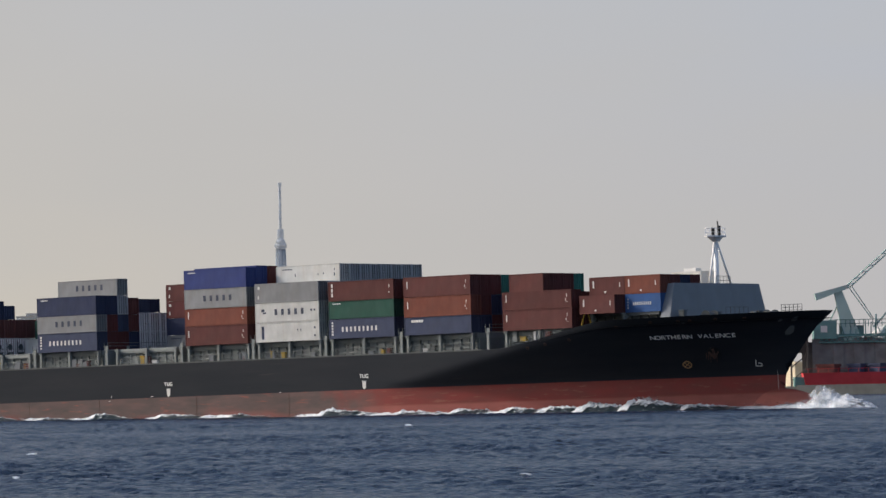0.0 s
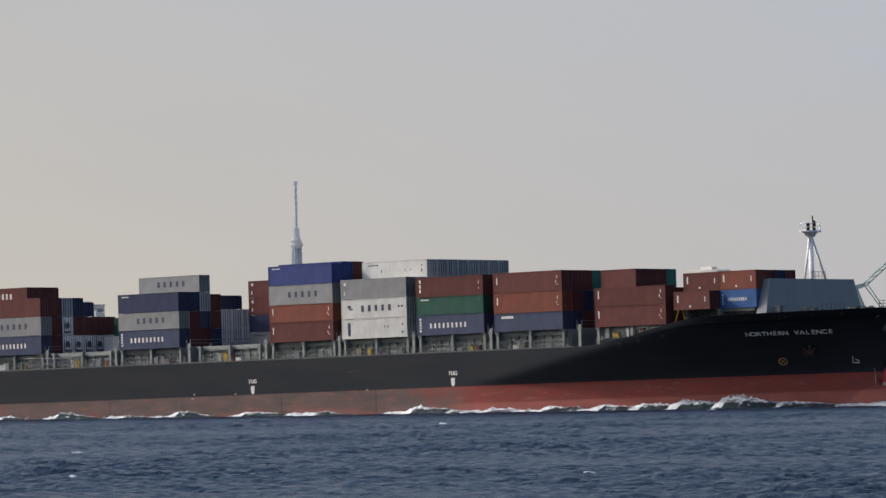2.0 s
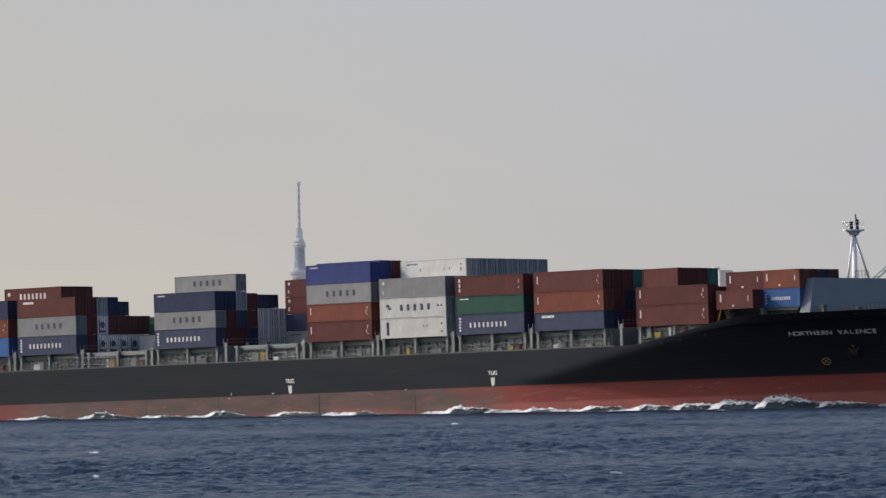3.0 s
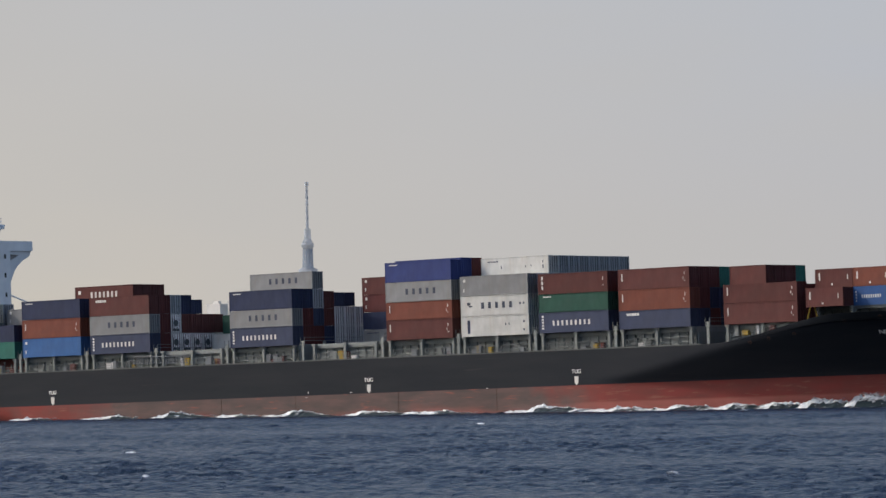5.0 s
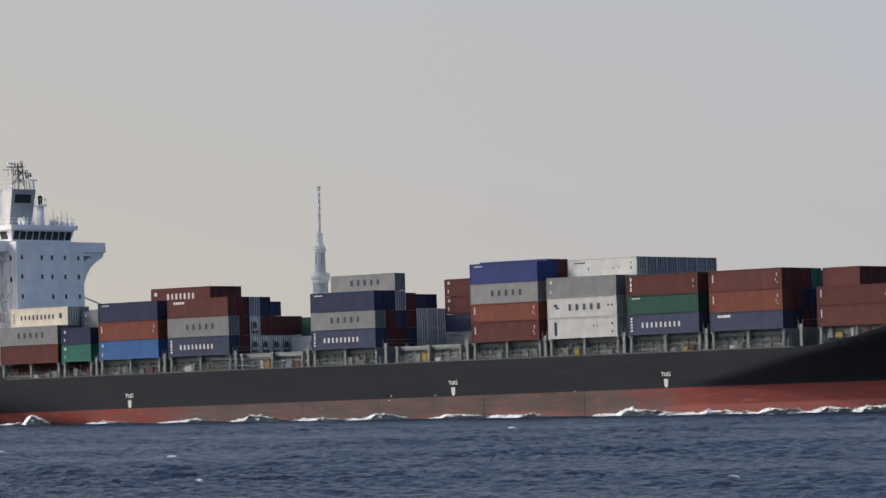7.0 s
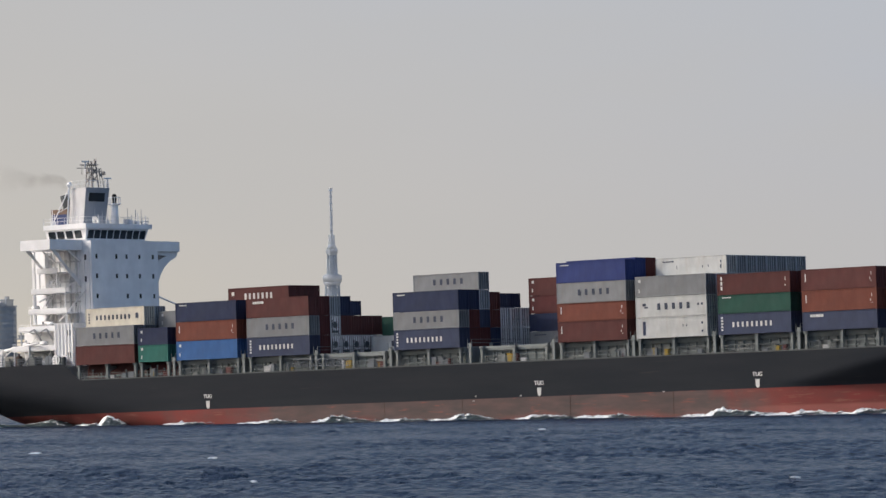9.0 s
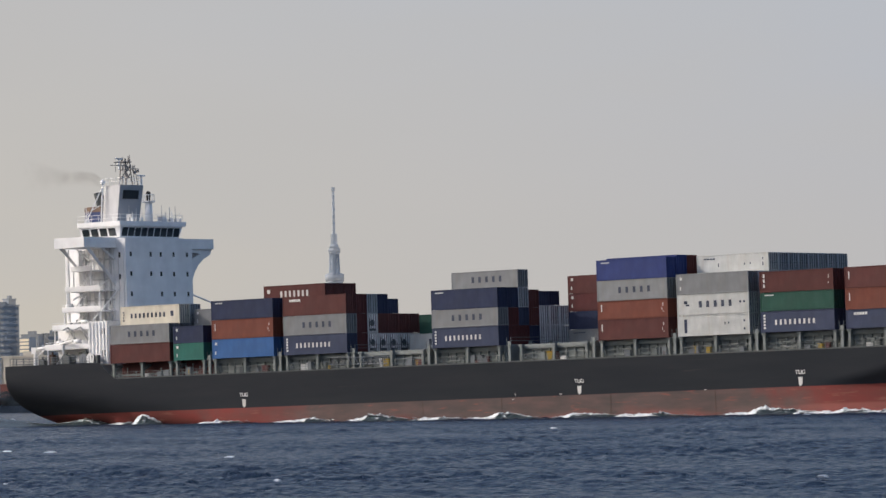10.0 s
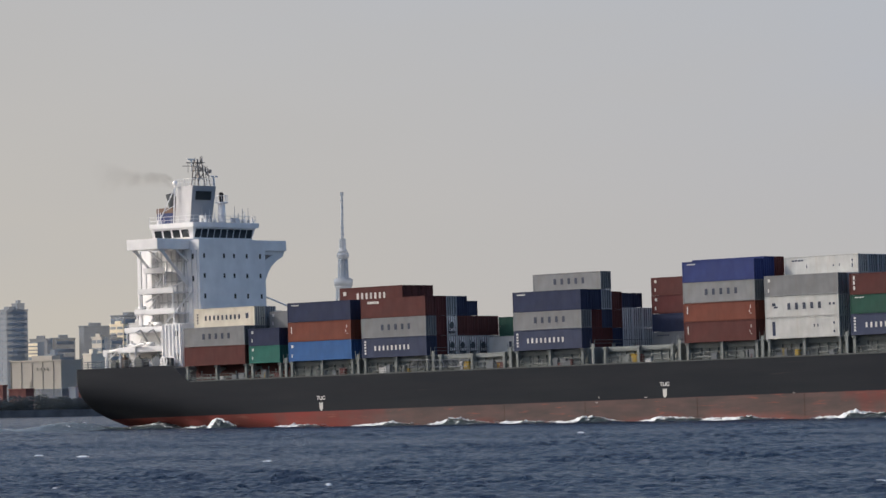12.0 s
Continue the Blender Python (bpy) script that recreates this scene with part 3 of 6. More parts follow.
# red / orange / blue bay
stack(28.1, 0, [R_(M_SLATE, SD, "corner_white"), R_(M_ORANGE, HC, "edge_left"), R_(M_RED, HC, "edge_left")])
stack(28.1, 1, [R_(M_NAVY), R_(M_MAROON, HC), R_(M_MAROON, HC)])
stack(28.1, 2, [R_(M_MAROON), R_(M_NAVY, HC), R_(M_MAROON, HC)])
stack(28.1, 3, [R_(M_NAVY), R_(M_NAVY, HC), R_(M_TEAL, HC)])
stack(28.1, 4, [R_(M_MAROON), R_(M_MAROON), R_(M_MAROON, HC)])
stack(28.1, 5, [R_(M_MAROON), R_(M_MAROON), R_(M_SILVER, HC)])
stack(28.1, 6, [R_(M_MAROON), R_(M_MAROON), R_(M_RED, HC)])
# maroon / green / blue bay
stack(14.05, 0, [R_(M_SLATE, HC, "nine_white"), R_(M_GREEN, SD, "small_top"), R_(M_RED, HC, "edge_three")])
stack(14.05, 1, [R_(M_NAVY, HC), R_(M_NAVY), R_(M_MAROON, HC)])
# white bay with eight boxes abreast on top
stack(0.0, 0, [R_(M_WHITE, HC, "white_code"), R_(M_WHITE, HC, "wide_dark_big"), R_(M_GREY, HC, "dot")])
stack(0.0, 1, [R_(M_SILVER, HC), R_(M_SILVER, HC), R_(M_SILVER, HC)])
for r in range(2, 10):
    stack(0.15, r, [R_(M_SILVER, HC), R_(M_SILVER, HC), R_(M_SILVER, HC), R_(M_WHITE if r < 3 else M_SILVER, SD, "wh_codes" if r == 2 else "")])
# blue bay, four high
stack(-13.8, 0, [R_(M_RED, HC, "edge_left"), R_(M_ORANGE, SD, "edge_left"), R_(M_GREY, HC, "wide_dark"), R_(M_BLUE, HC, "small_top")])
stack(-13.8, 1, [R_(M_MAROON, HC), R_(M_MAROON, HC), R_(M_SILVER, HC), R_(M_BLUE, HC)])
stack(-13.8, 2, [R_(M_MAROON, HC), R_(M_MAROON, HC), R_(M_SILVER, HC), R_(M_MAROON, HC)])
# half-empty bay
stack(-28.2, 5, [R_(M_GREY, SD, "faint_top"), R_(M_NAVY, SD), R_(M_MAROON, SD, "dot"), R_(M_RED, SD, "dot")], z=BASE - 0.5)
stack(-28.2, 6, [R_(M_GREY, SD), R_(M_NAVY, SD), R_(M_MAROON, SD), R_(M_RED, SD)], z=BASE - 0.5)
# navy / grey / slate bay
stack(-43.85, 0, [R_(M_SLATE, HC, "nine_white"), R_(M_GREY, SD, "wide_dark"), R_(M_NAVY, HC, "small_top")])
stack(-43.85, 1, [R_(M_MAROON, HC), R_(M_MAROON, SD), R_(M_NAVY, HC)])
stack(-43.85, 2, [R_(M_MAROON, HC), R_(M_SLATE, SD), R_(M_SILVER, HC), R_(M_GREY, SD, "wide_dark")])
stack(-43.85, 3, [R_(M_NAVY, HC), R_(M_RED, SD), R_(M_RED, SD)])
stack(-43.85, 4, [R_(M_PALEBOX, HC), R_(M_PALEBOX, HC), R_(M_SLATE, SD - 0.5)])
stack(-43.85, 5, [R_(M_PALEBOX, HC), R_(M_PALEBOX, HC), R_(M_NAVY, SD - 0.5)])
stack(-43.85, 6, [R_(M_PALEBOX, HC), R_(M_PALEBOX, HC)])
# low bay
stack(-58.0, 5, [R_(M_WHITE, SD, "wide_dark")])
stack(-58.0, 6, [R_(M_WHITE, SD), R_(M_GREEN, HC)])
# red / grey / slate bay
stack(-72.15, 0, [R_(M_SLATE, HC, "nine_white"), R_(M_GREY, HC, "wide_dark"), R_(M_RED, HC, "corner_white")])
stack(-72.15, 1, [R_(M_MAROON, HC), R_(M_MAROON, HC), R_(M_MAROON, HC)])
stack(-72.15, 2, [R_(M_WHITE, HC, "cooled"), R_(M_WHITE, HC, "cooled"), R_(M_SILVER, HC)])
stack(-72.15, 3, [R_(M_WHITE, HC, "cooled"), R_(M_RED, HC), R_(M_NAVY, HC)])
stack(-72.15, 4, [R_(M_WHITE, HC, "cooled"), R_(M_RED, HC), R_(M_NAVY, SD - 0.4)])
stack(-72.15, 5, [R_(M_WHITE, HC, "cooled"), R_(M_RED, HC)])
stack(-72.15, 6, [R_(M_WHITE, HC), R_(M_RED, HC)])
# navy / red / bright blue bay
stack(-86.35, 0, [R_(M_SKY, HC, "dot"), R_(M_ORANGE, HC, "edge_left"), R_(M_NAVY, HC, "small_top")])
stack(-86.35, 1, [R_(M_NAVY, HC), R_(M_MAROON, HC), R_(M_NAVY, HC)])
for r in range(2, 8):
    stack(-86.35, r, [R_(M_MAROON, HC), R_(M_MAROON, HC), R_(M_RED, SD)] + ([R_(M_RED, SD, "seven_white" if r == 5 else "")] if r > 4 else []))
# aftermost bays before the house
stack(-94.15, 1, [R_(M_MAROON, 2.35)], 6.058, 8.22)
stack(-107.0, 1, [R_(M_RED, 2.35)], 12.192, 8.24)
stack(-94.15, 0, [R_(M_TEAL, SD, "dot"), R_(M_NAVY, SD, "dot")], 6.058)
stack(-94.15, 1, [R_(M_TEAL, SD), R_(M_NAVY, SD)], 6.058)
stack(-94.15, 2, [R_(M_TEAL, SD), R_(M_NAVY, SD), R_(M_GREY, SD, "dot")], 6.058)
stack(-107.15, 0, [R_(M_RED, HC), R_(M_GREY, HC, "wide_dark")])
stack(-107.15, 1, [R_(M_RED, HC), R_(M_GREY, HC), R_(M_CREAM, HC, "nine_dark")])
stack(-107.15, 2, [R_(M_RED, HC), R_(M_GREY, HC), R_(M_SILVER, HC)])

# ---------------- deck gear under the boxes ----------------
BAYS = [(45.95, 58.1), (28.1, 40.3), (14.05, 26.25), (0.0, 12.2), (-13.8, -1.6), (-28.2, -16.0), (-43.85, -31.65), (-58.0, -45.8), (-72.15, -59.95), (-86.35, -74.15), (-94.15, -88.1), (-107.15, -94.95)]


def deck_gear():
    # hatch coaming and covers, bay by bay
    for x0, x1 in BAYS:
        bm = B()
        zd = deck_z((x0 + x1) / 2) - 0.2
        if x1 < -87:                                     # a lower tier of boxes stands outboard of the hatch here
            box(bm, x0 - 0.3, x1 + 0.3, -9.9, 13.5, zd, BASE - 0.03)
            part("hatch_coaming", bm, M_STEEL, ship, "ribbed grey-green hatch coaming")
            continue
        box(bm, x0 - 0.3, x1 + 0.3, -13.5, 13.5, zd, BASE - 0.75)
        for k in range(int((x1 - x0) / 1.5) + 1):
            x = x0 + 0.2 + k * 1.5
            box(bm, x, x + 0.10, -13.8, -13.5, zd, BASE - 0.8)
        part("hatch_coaming", bm, M_STEEL, ship, "ribbed grey-green hatch coaming")
        bm = B()
        box(bm, x0 - 0.2, x1 + 0.2, -13.9, 13.9, BASE - 0.75, BASE - 0.02)
        part("hatch_cover", bm, M_STEEL, ship, "grey-green steel hatch cover")
    bm = B()
    box(bm, 59.4, 71.0, -11.6, 11.6, 10.0, 12.0)
    for k in range(8):
        box(bm, 60.0 + 1.5 * k, 60.12 + 1.5 * k, -11.9, -11.6, 10.2, 12.0)
    part("hatch_coaming", bm, M_DARKSTEEL, ship, "dark ribbed forward hatch coaming")
    bm = B()
    box(bm, 59.4, 71.3, -12.4, 12.4, 12.0, 12.44)
    part("hatch_cover", bm, M_DARKSTEEL, ship)
    # stanchions that carry the outboard stacks
    bm = B()
    box(bm, -0.19, 0.19, -0.2, 0.2, 0, 2.3)
    box(bm, -0.34, 0.34, -0.30, 0.30, 2.08, 2.36)
    box(bm, -0.10, 0.10, 0.24, 1.9, 1.75, 2.05)
    prism(bm, [(-0.08, 0.2, 1.1), (0.08, 0.2, 1.1), (0.08, 0.2, 1.5), (-0.08, 0.2, 1.5)], [(-0.08, 1.9, 1.75), (0.08, 1.9, 1.75), (0.08, 1.9, 2.0), (-0.08, 1.9, 2.0)])
    post = mesh_of("stanchion", bm, M_STEEL)
    for x0, x1 in BAYS[:10] + BAYS[11:]:
        for x in (x0 + 0.25, (x0 + x1) / 2, x1 - 0.25):
            z = deck_z(x) - 0.15
            ob = share("stanchion", post, ship, pose(x, -14.45, z))
            ob.scale = (1, 1, (BASE - z - 0.01) / 2.36)
    for x, z in ((60.4, 10.2), (65.8, 10.4)):
        ob = share("stanchion", post, ship, pose(x, -13.1, z))
        ob.scale = (0.7, 0.7, (12.44 - z) / 2.36)
    for x in (-93.9, -88.4):
        share("stanchion", post, ship, pose(x, -14.45, deck_z(x) - 0.15))
    # fore-and-aft girders, pipes, walkway rails and lockers between the stanchions
    rng = random.Random(5)
    for x0, x1 in BAYS:
        zd = deck_z((x0 + x1) / 2) - 0.15
        open_bay = x1 > -87
        bm = B()
        if open_bay:
            box(bm, x0 + 0.3, x1 - 0.3, -14.0, -13.88, BASE - 0.62, BASE - 0.28)
        if open_bay:
            rod(bm, (x0, -13.95, zd + 1.25), (x1, -13.95, zd + 1.25), 0.08)
        rod(bm, (x0, -13.95, zd + 0.55), (x1, -13.95, zd + 0.55), 0.10)
        for k in range(7):                               # clips, valves and upright vents along the pipes
            x = x0 + 0.9 + k * (x1 - x0 - 1.8) / 6
            rod(bm, (x, -14.05, zd), (x, -14.05, zd + (0.7, 1.5, 0.9, 1.75, 0.6, 1.3, 1.0)[k]), 0.06, sides=6)
            rod(bm, (x, -14.05, zd + (0.7, 1.5, 0.9, 1.75, 0.6, 1.3, 1.0)[k]), (x, -14.05, zd + 0.16 + (0.7, 1.5, 0.9, 1.75, 0.6, 1.3, 1.0)[k]), 0.15, 0.12, sides=8)
        part("pipe_run", bm, M_STEEL, ship, "grey pipes along the hatch side")
        bm = B()
        for k in range(int((x1 - x0) / 1.5) + 1):
            x = x0 + k * 1.5
            foot, head = deck_z(x) - 0.15, deck_z(min(x + 1.5, x1)) - 0.15
            rod(bm, (x, -14.86, foot), (x, -14.86, foot + 1.05), 0.028, sides=5)
            for z in (0.38, 0.72, 1.05):
                rod(bm, (x, -14.86, foot + z), (min(x + 1.5, x1 + 0.01), -14.86, head + z), 0.024, sides=5)
        part("guard_rail", bm, M_STEEL, ship, "thin steel guard rail along the deck edge")
        for _ in range(6 if open_bay else 3):
            x, w, h = x0 + 1 + rng.random() * (x1 - x0 - 2.5), 0.3 + rng.random() * 0.9, 0.5 + rng.random() * 0.9
            bm = B()
            box(bm, x, x + w, -14.4, -13.85, zd, zd + h)
            box(bm, x + 0.05, x + w - 0.05, -14.45, -14.4, zd + 0.1, zd + h - 0.12)
            box(bm, x - 0.03, x + w + 0.03, -14.48, -13.8, zd + h, zd + h + 0.06)
            part("deck_locker", bm, rng.choice([M_STEEL, M_STEEL, M_STEEL, M_DARKSTEEL, M_BWGREY, M_BWGREY, M_MASTGREY, M_YELLOW, M_MAROON]), ship)
    # lashing bridges across the gaps
    for x in (43.0, 27.2, 13.1, -0.8, -14.9, -30.0, -44.8, -59.0, -73.2, -87.2):
        bm = B()
        zd = deck_z(x) - 0.15
        for y in [-14.6 + 2.455 * k for k in range(0, 13, 2)]:
            box(bm, x - 0.22, x + 0.22, y - 0.13, y + 0.13, zd, BASE + 0.55)
        box(bm, x - 0.4, x + 0.4, -14.8, 14.8, BASE - 0.1, BASE + 0.05)
        for y0, y1 in ((-14.8, -14.74), (14.74, 14.8)):
            for xx in (x - 0.38, x + 0.36):
                box(bm, xx, xx + 0.05, y0, y1, BASE + 0.05, BASE + 1.1)
        for z in (0.6, 1.08):
            rod(bm, (x + 0.38, -14.8, BASE + z), (x + 0.38, 14.8, BASE + z), 0.03, sides=5)
        part("lashing_bridge", bm, M_STEEL, ship, "grey-green lashing bridge with rails")
    # a stowed gangway lattice at the deck edge
    bm = B()
    for y in (-14.9, -14.2):
        for z in (8.75, 9.75):
            rod(bm, (-63.5, y, z + 0.25), (-52.6, y, z - 0.05), 0.06, sides=6)
        for k in range(8):
            x = -63.2 + k * 1.33
            rod(bm, (x, y, 8.95 - 0.03 * k), (x + 0.66, y, 9.92 - 0.04 * k), 0.045, sides=5)
            rod(bm, (x + 0.66, y, 9.92 - 0.04 * k), (x + 1.33, y, 8.93 - 0.03 * k), 0.045, sides=5)
    part("gangway", bm, M_BWGREY, ship, "stowed grey lattice gangway")


deck_gear()


def bow_gear():
    # breakwater: raked wall across the forecastle with returns at its ends
    bm = B()
    f, t = 73.3, 72.6
    prism(bm, [(f, -12.6, 11.3), (f, 11.6, 11.3), (t, 10.7, 16.35), (t, -10.4, 16.35)], [(f - 0.25, -12.6, 11.3), (f - 0.25, 11.6, 11.3), (t - 0.25, 10.7, 16.35), (t - 0.25, -10.4, 16.35)])
    prism(bm, [(f, -12.6, 11.3), (t, -10.4, 16.35), (t - 0.2, -10.4, 16.35), (f - 0.2, -12.6, 11.3)], [(f - 1.6, -12.75, 11.3), (t - 0.9, -10.55, 16.3), (t - 0.95, -10.4, 16.3), (f - 1.7, -12.6, 11.3)])
    part("breakwater", bm, M_BWGREY, ship, "pale grey raked breakwater plate")
    # foremast: column, two raking legs, crow's nest with lights
    bm = B()
    x, y = 71.2, 2.2
    rod(bm, (x, y, 11), (x, y, 22.6), 0.40, 0.32, 14)
    part("mast_column", bm, M_HOUSE, ship, "white foremast column", True)
    for q in ((x - 0.4, y - 1.35), (x + 0.5, y + 2.9)):
        bm = B()
        rod(bm, (q[0], q[1], 11), (q[0], q[1], 16.0), 0.17)
        rod(bm, (q[0], q[1], 16.0), (x, y + (0.3 if q[1] > y else -0.3), 22.2), 0.17)
        part("mast_leg", bm, M_HOUSE, ship, "", True)
    bm = B()
    prism(bm, [(x + 0.55 * math.cos(a), y + 0.55 * math.sin(a), 22.3) for a in [k * 0.7854 for k in range(8)]], [(x + 0.9 * math.cos(a), y + 1.4 * math.sin(a), 22.95) for a in [k * 0.7854 for k in range(8)]])
    prism(bm, [(x + 1.2 * math.cos(a), y + 2.05 * math.sin(a), 22.95) for a in [k * 0.7854 for k in range(8)]], [(x + 1.2 * math.cos(a), y + 2.05 * math.sin(a), 23.15) for a in [k * 0.7854 for k in range(8)]])
    part("crows_nest", bm, M_HOUSE, ship, "white mast platform")
    bm = B()
    for k in range(10):
        a = k * 0.628
        rod(bm, (x + 1.12 * math.cos(a), y + 1.95 * math.sin(a), 23.1), (x + 1.12 * math.cos(a), y + 1.95 * math.sin(a), 24.2), 0.035, sides=5)
    for k in range(10):
        a, b = k * 0.628, (k + 1) * 0.628
        for z in (23.65, 24.2):
            rod(bm, (x + 1.12 * math.cos(a), y + 1.95 * math.sin(a), z), (x + 1.12 * math.cos(b), y + 1.95 * math.sin(b), z), 0.03, sides=5)
    part("nest_rail", bm, M_HOUSE, ship)
    for dy, z1 in ((-0.55, 24.3), (0.95, 24.6)):
        bm = B()
        rod(bm, (x, y + dy, 23.1), (x, y + dy, z1), 0.22, 0.25, 10)
        part("mast_light", bm, M_BLACK, ship, "black-cased masthead light")
    bm = B()
    rod(bm, (x, y + 0.75, 24.2), (x, y + 0.6, 25.3), 0.11, 0.09, 6)
    part("mast_horn", bm, M_BLACK, ship)
    bm = B()
    for k in range(5):
        rod(bm, (x + 0.8, y - 1.2 + 0.85 * k, 16.2), (x + 0.8, y - 1.2 + 0.85 * k, 17.4), 0.035, sides=5)
    for z in (16.8, 17.4):
        rod(bm, (x + 0.8, y - 1.2, z), (x + 0.8, y + 2.2, z), 0.035, sides=5)
    part("mast_rail", bm, M_DARKSTEEL, ship)
    # rails, bitts and winches on the forecastle head
    bm = B()
    pts = [(87.0 + 0.42 * k, -half_width(87.0 + 0.42 * k, 11.4) + 0.25) for k in range(6)]
    for (xa, ya), (xb, yb) in zip(pts, pts[1:]):
        for z in (0.45, 0.85, 1.25):
            rod(bm, (xa, ya, deck_z(xa) + z - 0.3), (xb, yb, deck_z(xb) + z - 0.3), 0.035, sides=5)
    for xa, ya in pts:
        rod(bm, (xa, ya, deck_z(xa) - 0.15), (xa, ya, deck_z(xa) + 0.95), 0.045, sides=5)
    part("bow_rail", bm, M_DARKSTEEL, ship, "dark pipe rail at the bow")
    for xx, yy, s in ((76.5, -7.5, 1.0), (81.5, -3.5, 0.8), (79.0, 4.0, 1.0)):
        bm = B()
        z = deck_z(xx) - 1.0
        rod(bm, (xx, yy - 1.0 * s, z + 0.9 * s), (xx, yy + 1.0 * s, z + 0.9 * s), 0.62 * s, sides=14)
        for e in (-1.05, 1.0):
            rod(bm, (xx, yy + e * s, z + 0.9 * s), (xx, yy + (e + 0.1) * s, z + 0.9 * s), 0.85 * s, sides=14)
        box(bm, xx - 0.8 * s, xx + 0.8 * s, yy - 1.2 * s, yy + 1.2 * s, z - 0.1, z + 0.35)
        part("winch", bm, M_DARKSTEEL, ship, "dark mooring winch")
    for xx, yy, w, h in ((73.9, -10.9, 0.8, 1.1), (78.6, -8.9, 0.5, 0.6), (83.4, -5.8, 0.5, 0.5)):
        bm = B()
        z = deck_z(xx) - 0.9
        box(bm, xx, xx + w, yy - 0.4, yy + 0.4, z, z + h + 0.6)
        box(bm, xx - 0.12, xx + w + 0.12, yy - 0.5, yy + 0.5, z + h + 0.6, z + h + 0.72)
        part("roller_fairlead", bm, M_DARKSTEEL, ship, "dark roller fairlead at the bulwark")
    bm = B()
    for k in range(6):
        rod(bm, (77.2, -4.5 + 1.1 * k, 11.0), (77.2, -4.5 + 1.1 * k, 12.8), 0.05, sides=5)
    for z in (12.8,):
        rod(bm, (77.2, -4.5, z), (77.2, 1.0, z), 0.045, sides=5)
    part("winch_rail", bm, M_DARKSTEEL, ship, "dark pipe rail round the winches")
    # mooring ports let into the bulwark
    for xx, dz in ((50.0, -0.75), (53.0, -0.95), (57.0, -1.35), (65.0, -1.0), (70.2, -0.6), (74.0, -0.65), (75.6, -0.65), (79.0, -0.6), (82.6, -0.65)):
        z = deck_z(xx) + dz
        p, nrm, fw = hull_spot(xx, z)
        bm = B()
        rod(bm, p - nrm * 0.05, p + nrm * 0.08, 0.27, 0.25, 12)
        part("mooring_port", bm, M_RUST, ship, "rusty worn mooring port rim")
        bm = B()
        rod(bm, p + nrm * 0.05, p + nrm * 0.085, 0.17, 0.17, 10)
        part("port_opening", bm, M_BLACK, ship)
    # yellow davit frame beside the forward boxes
    bm = B()
    for q in ((59.0, -14.2), (60.6, -13.4)):
        rod(bm, (q[0], q[1], 10.2), (59.9, -13.9, 13.4), 0.13, 0.10)
    part("davit", bm, M_YELLOW, ship, "yellow tripod davit")
    # hawse pipe with a stowed anchor
    p, nrm, fw = hull_spot(75.7, 6.6)
    bm = B()
    rod(bm, p - nrm * 0.3, p + nrm * 0.12, 0.95, 0.9, 16)
    part("hawse_pipe", bm, M_BLACK, ship)
    bm = B()
    up = fw.cross(nrm)
    up = up if up.z > 0 else -up
    c = p + nrm * 0.3
    rod(bm, c - up * 0.9, c + up * 0.7, 0.2)
    for sg in (-1, 1):
        rod(bm, c - up * 0.8, c + fw * (0.7 * sg) + up * 0.25, 0.22, 0.12)
    part("anchor", bm, M_RUST, ship, "rusty stowed anchor")


bow_gear()


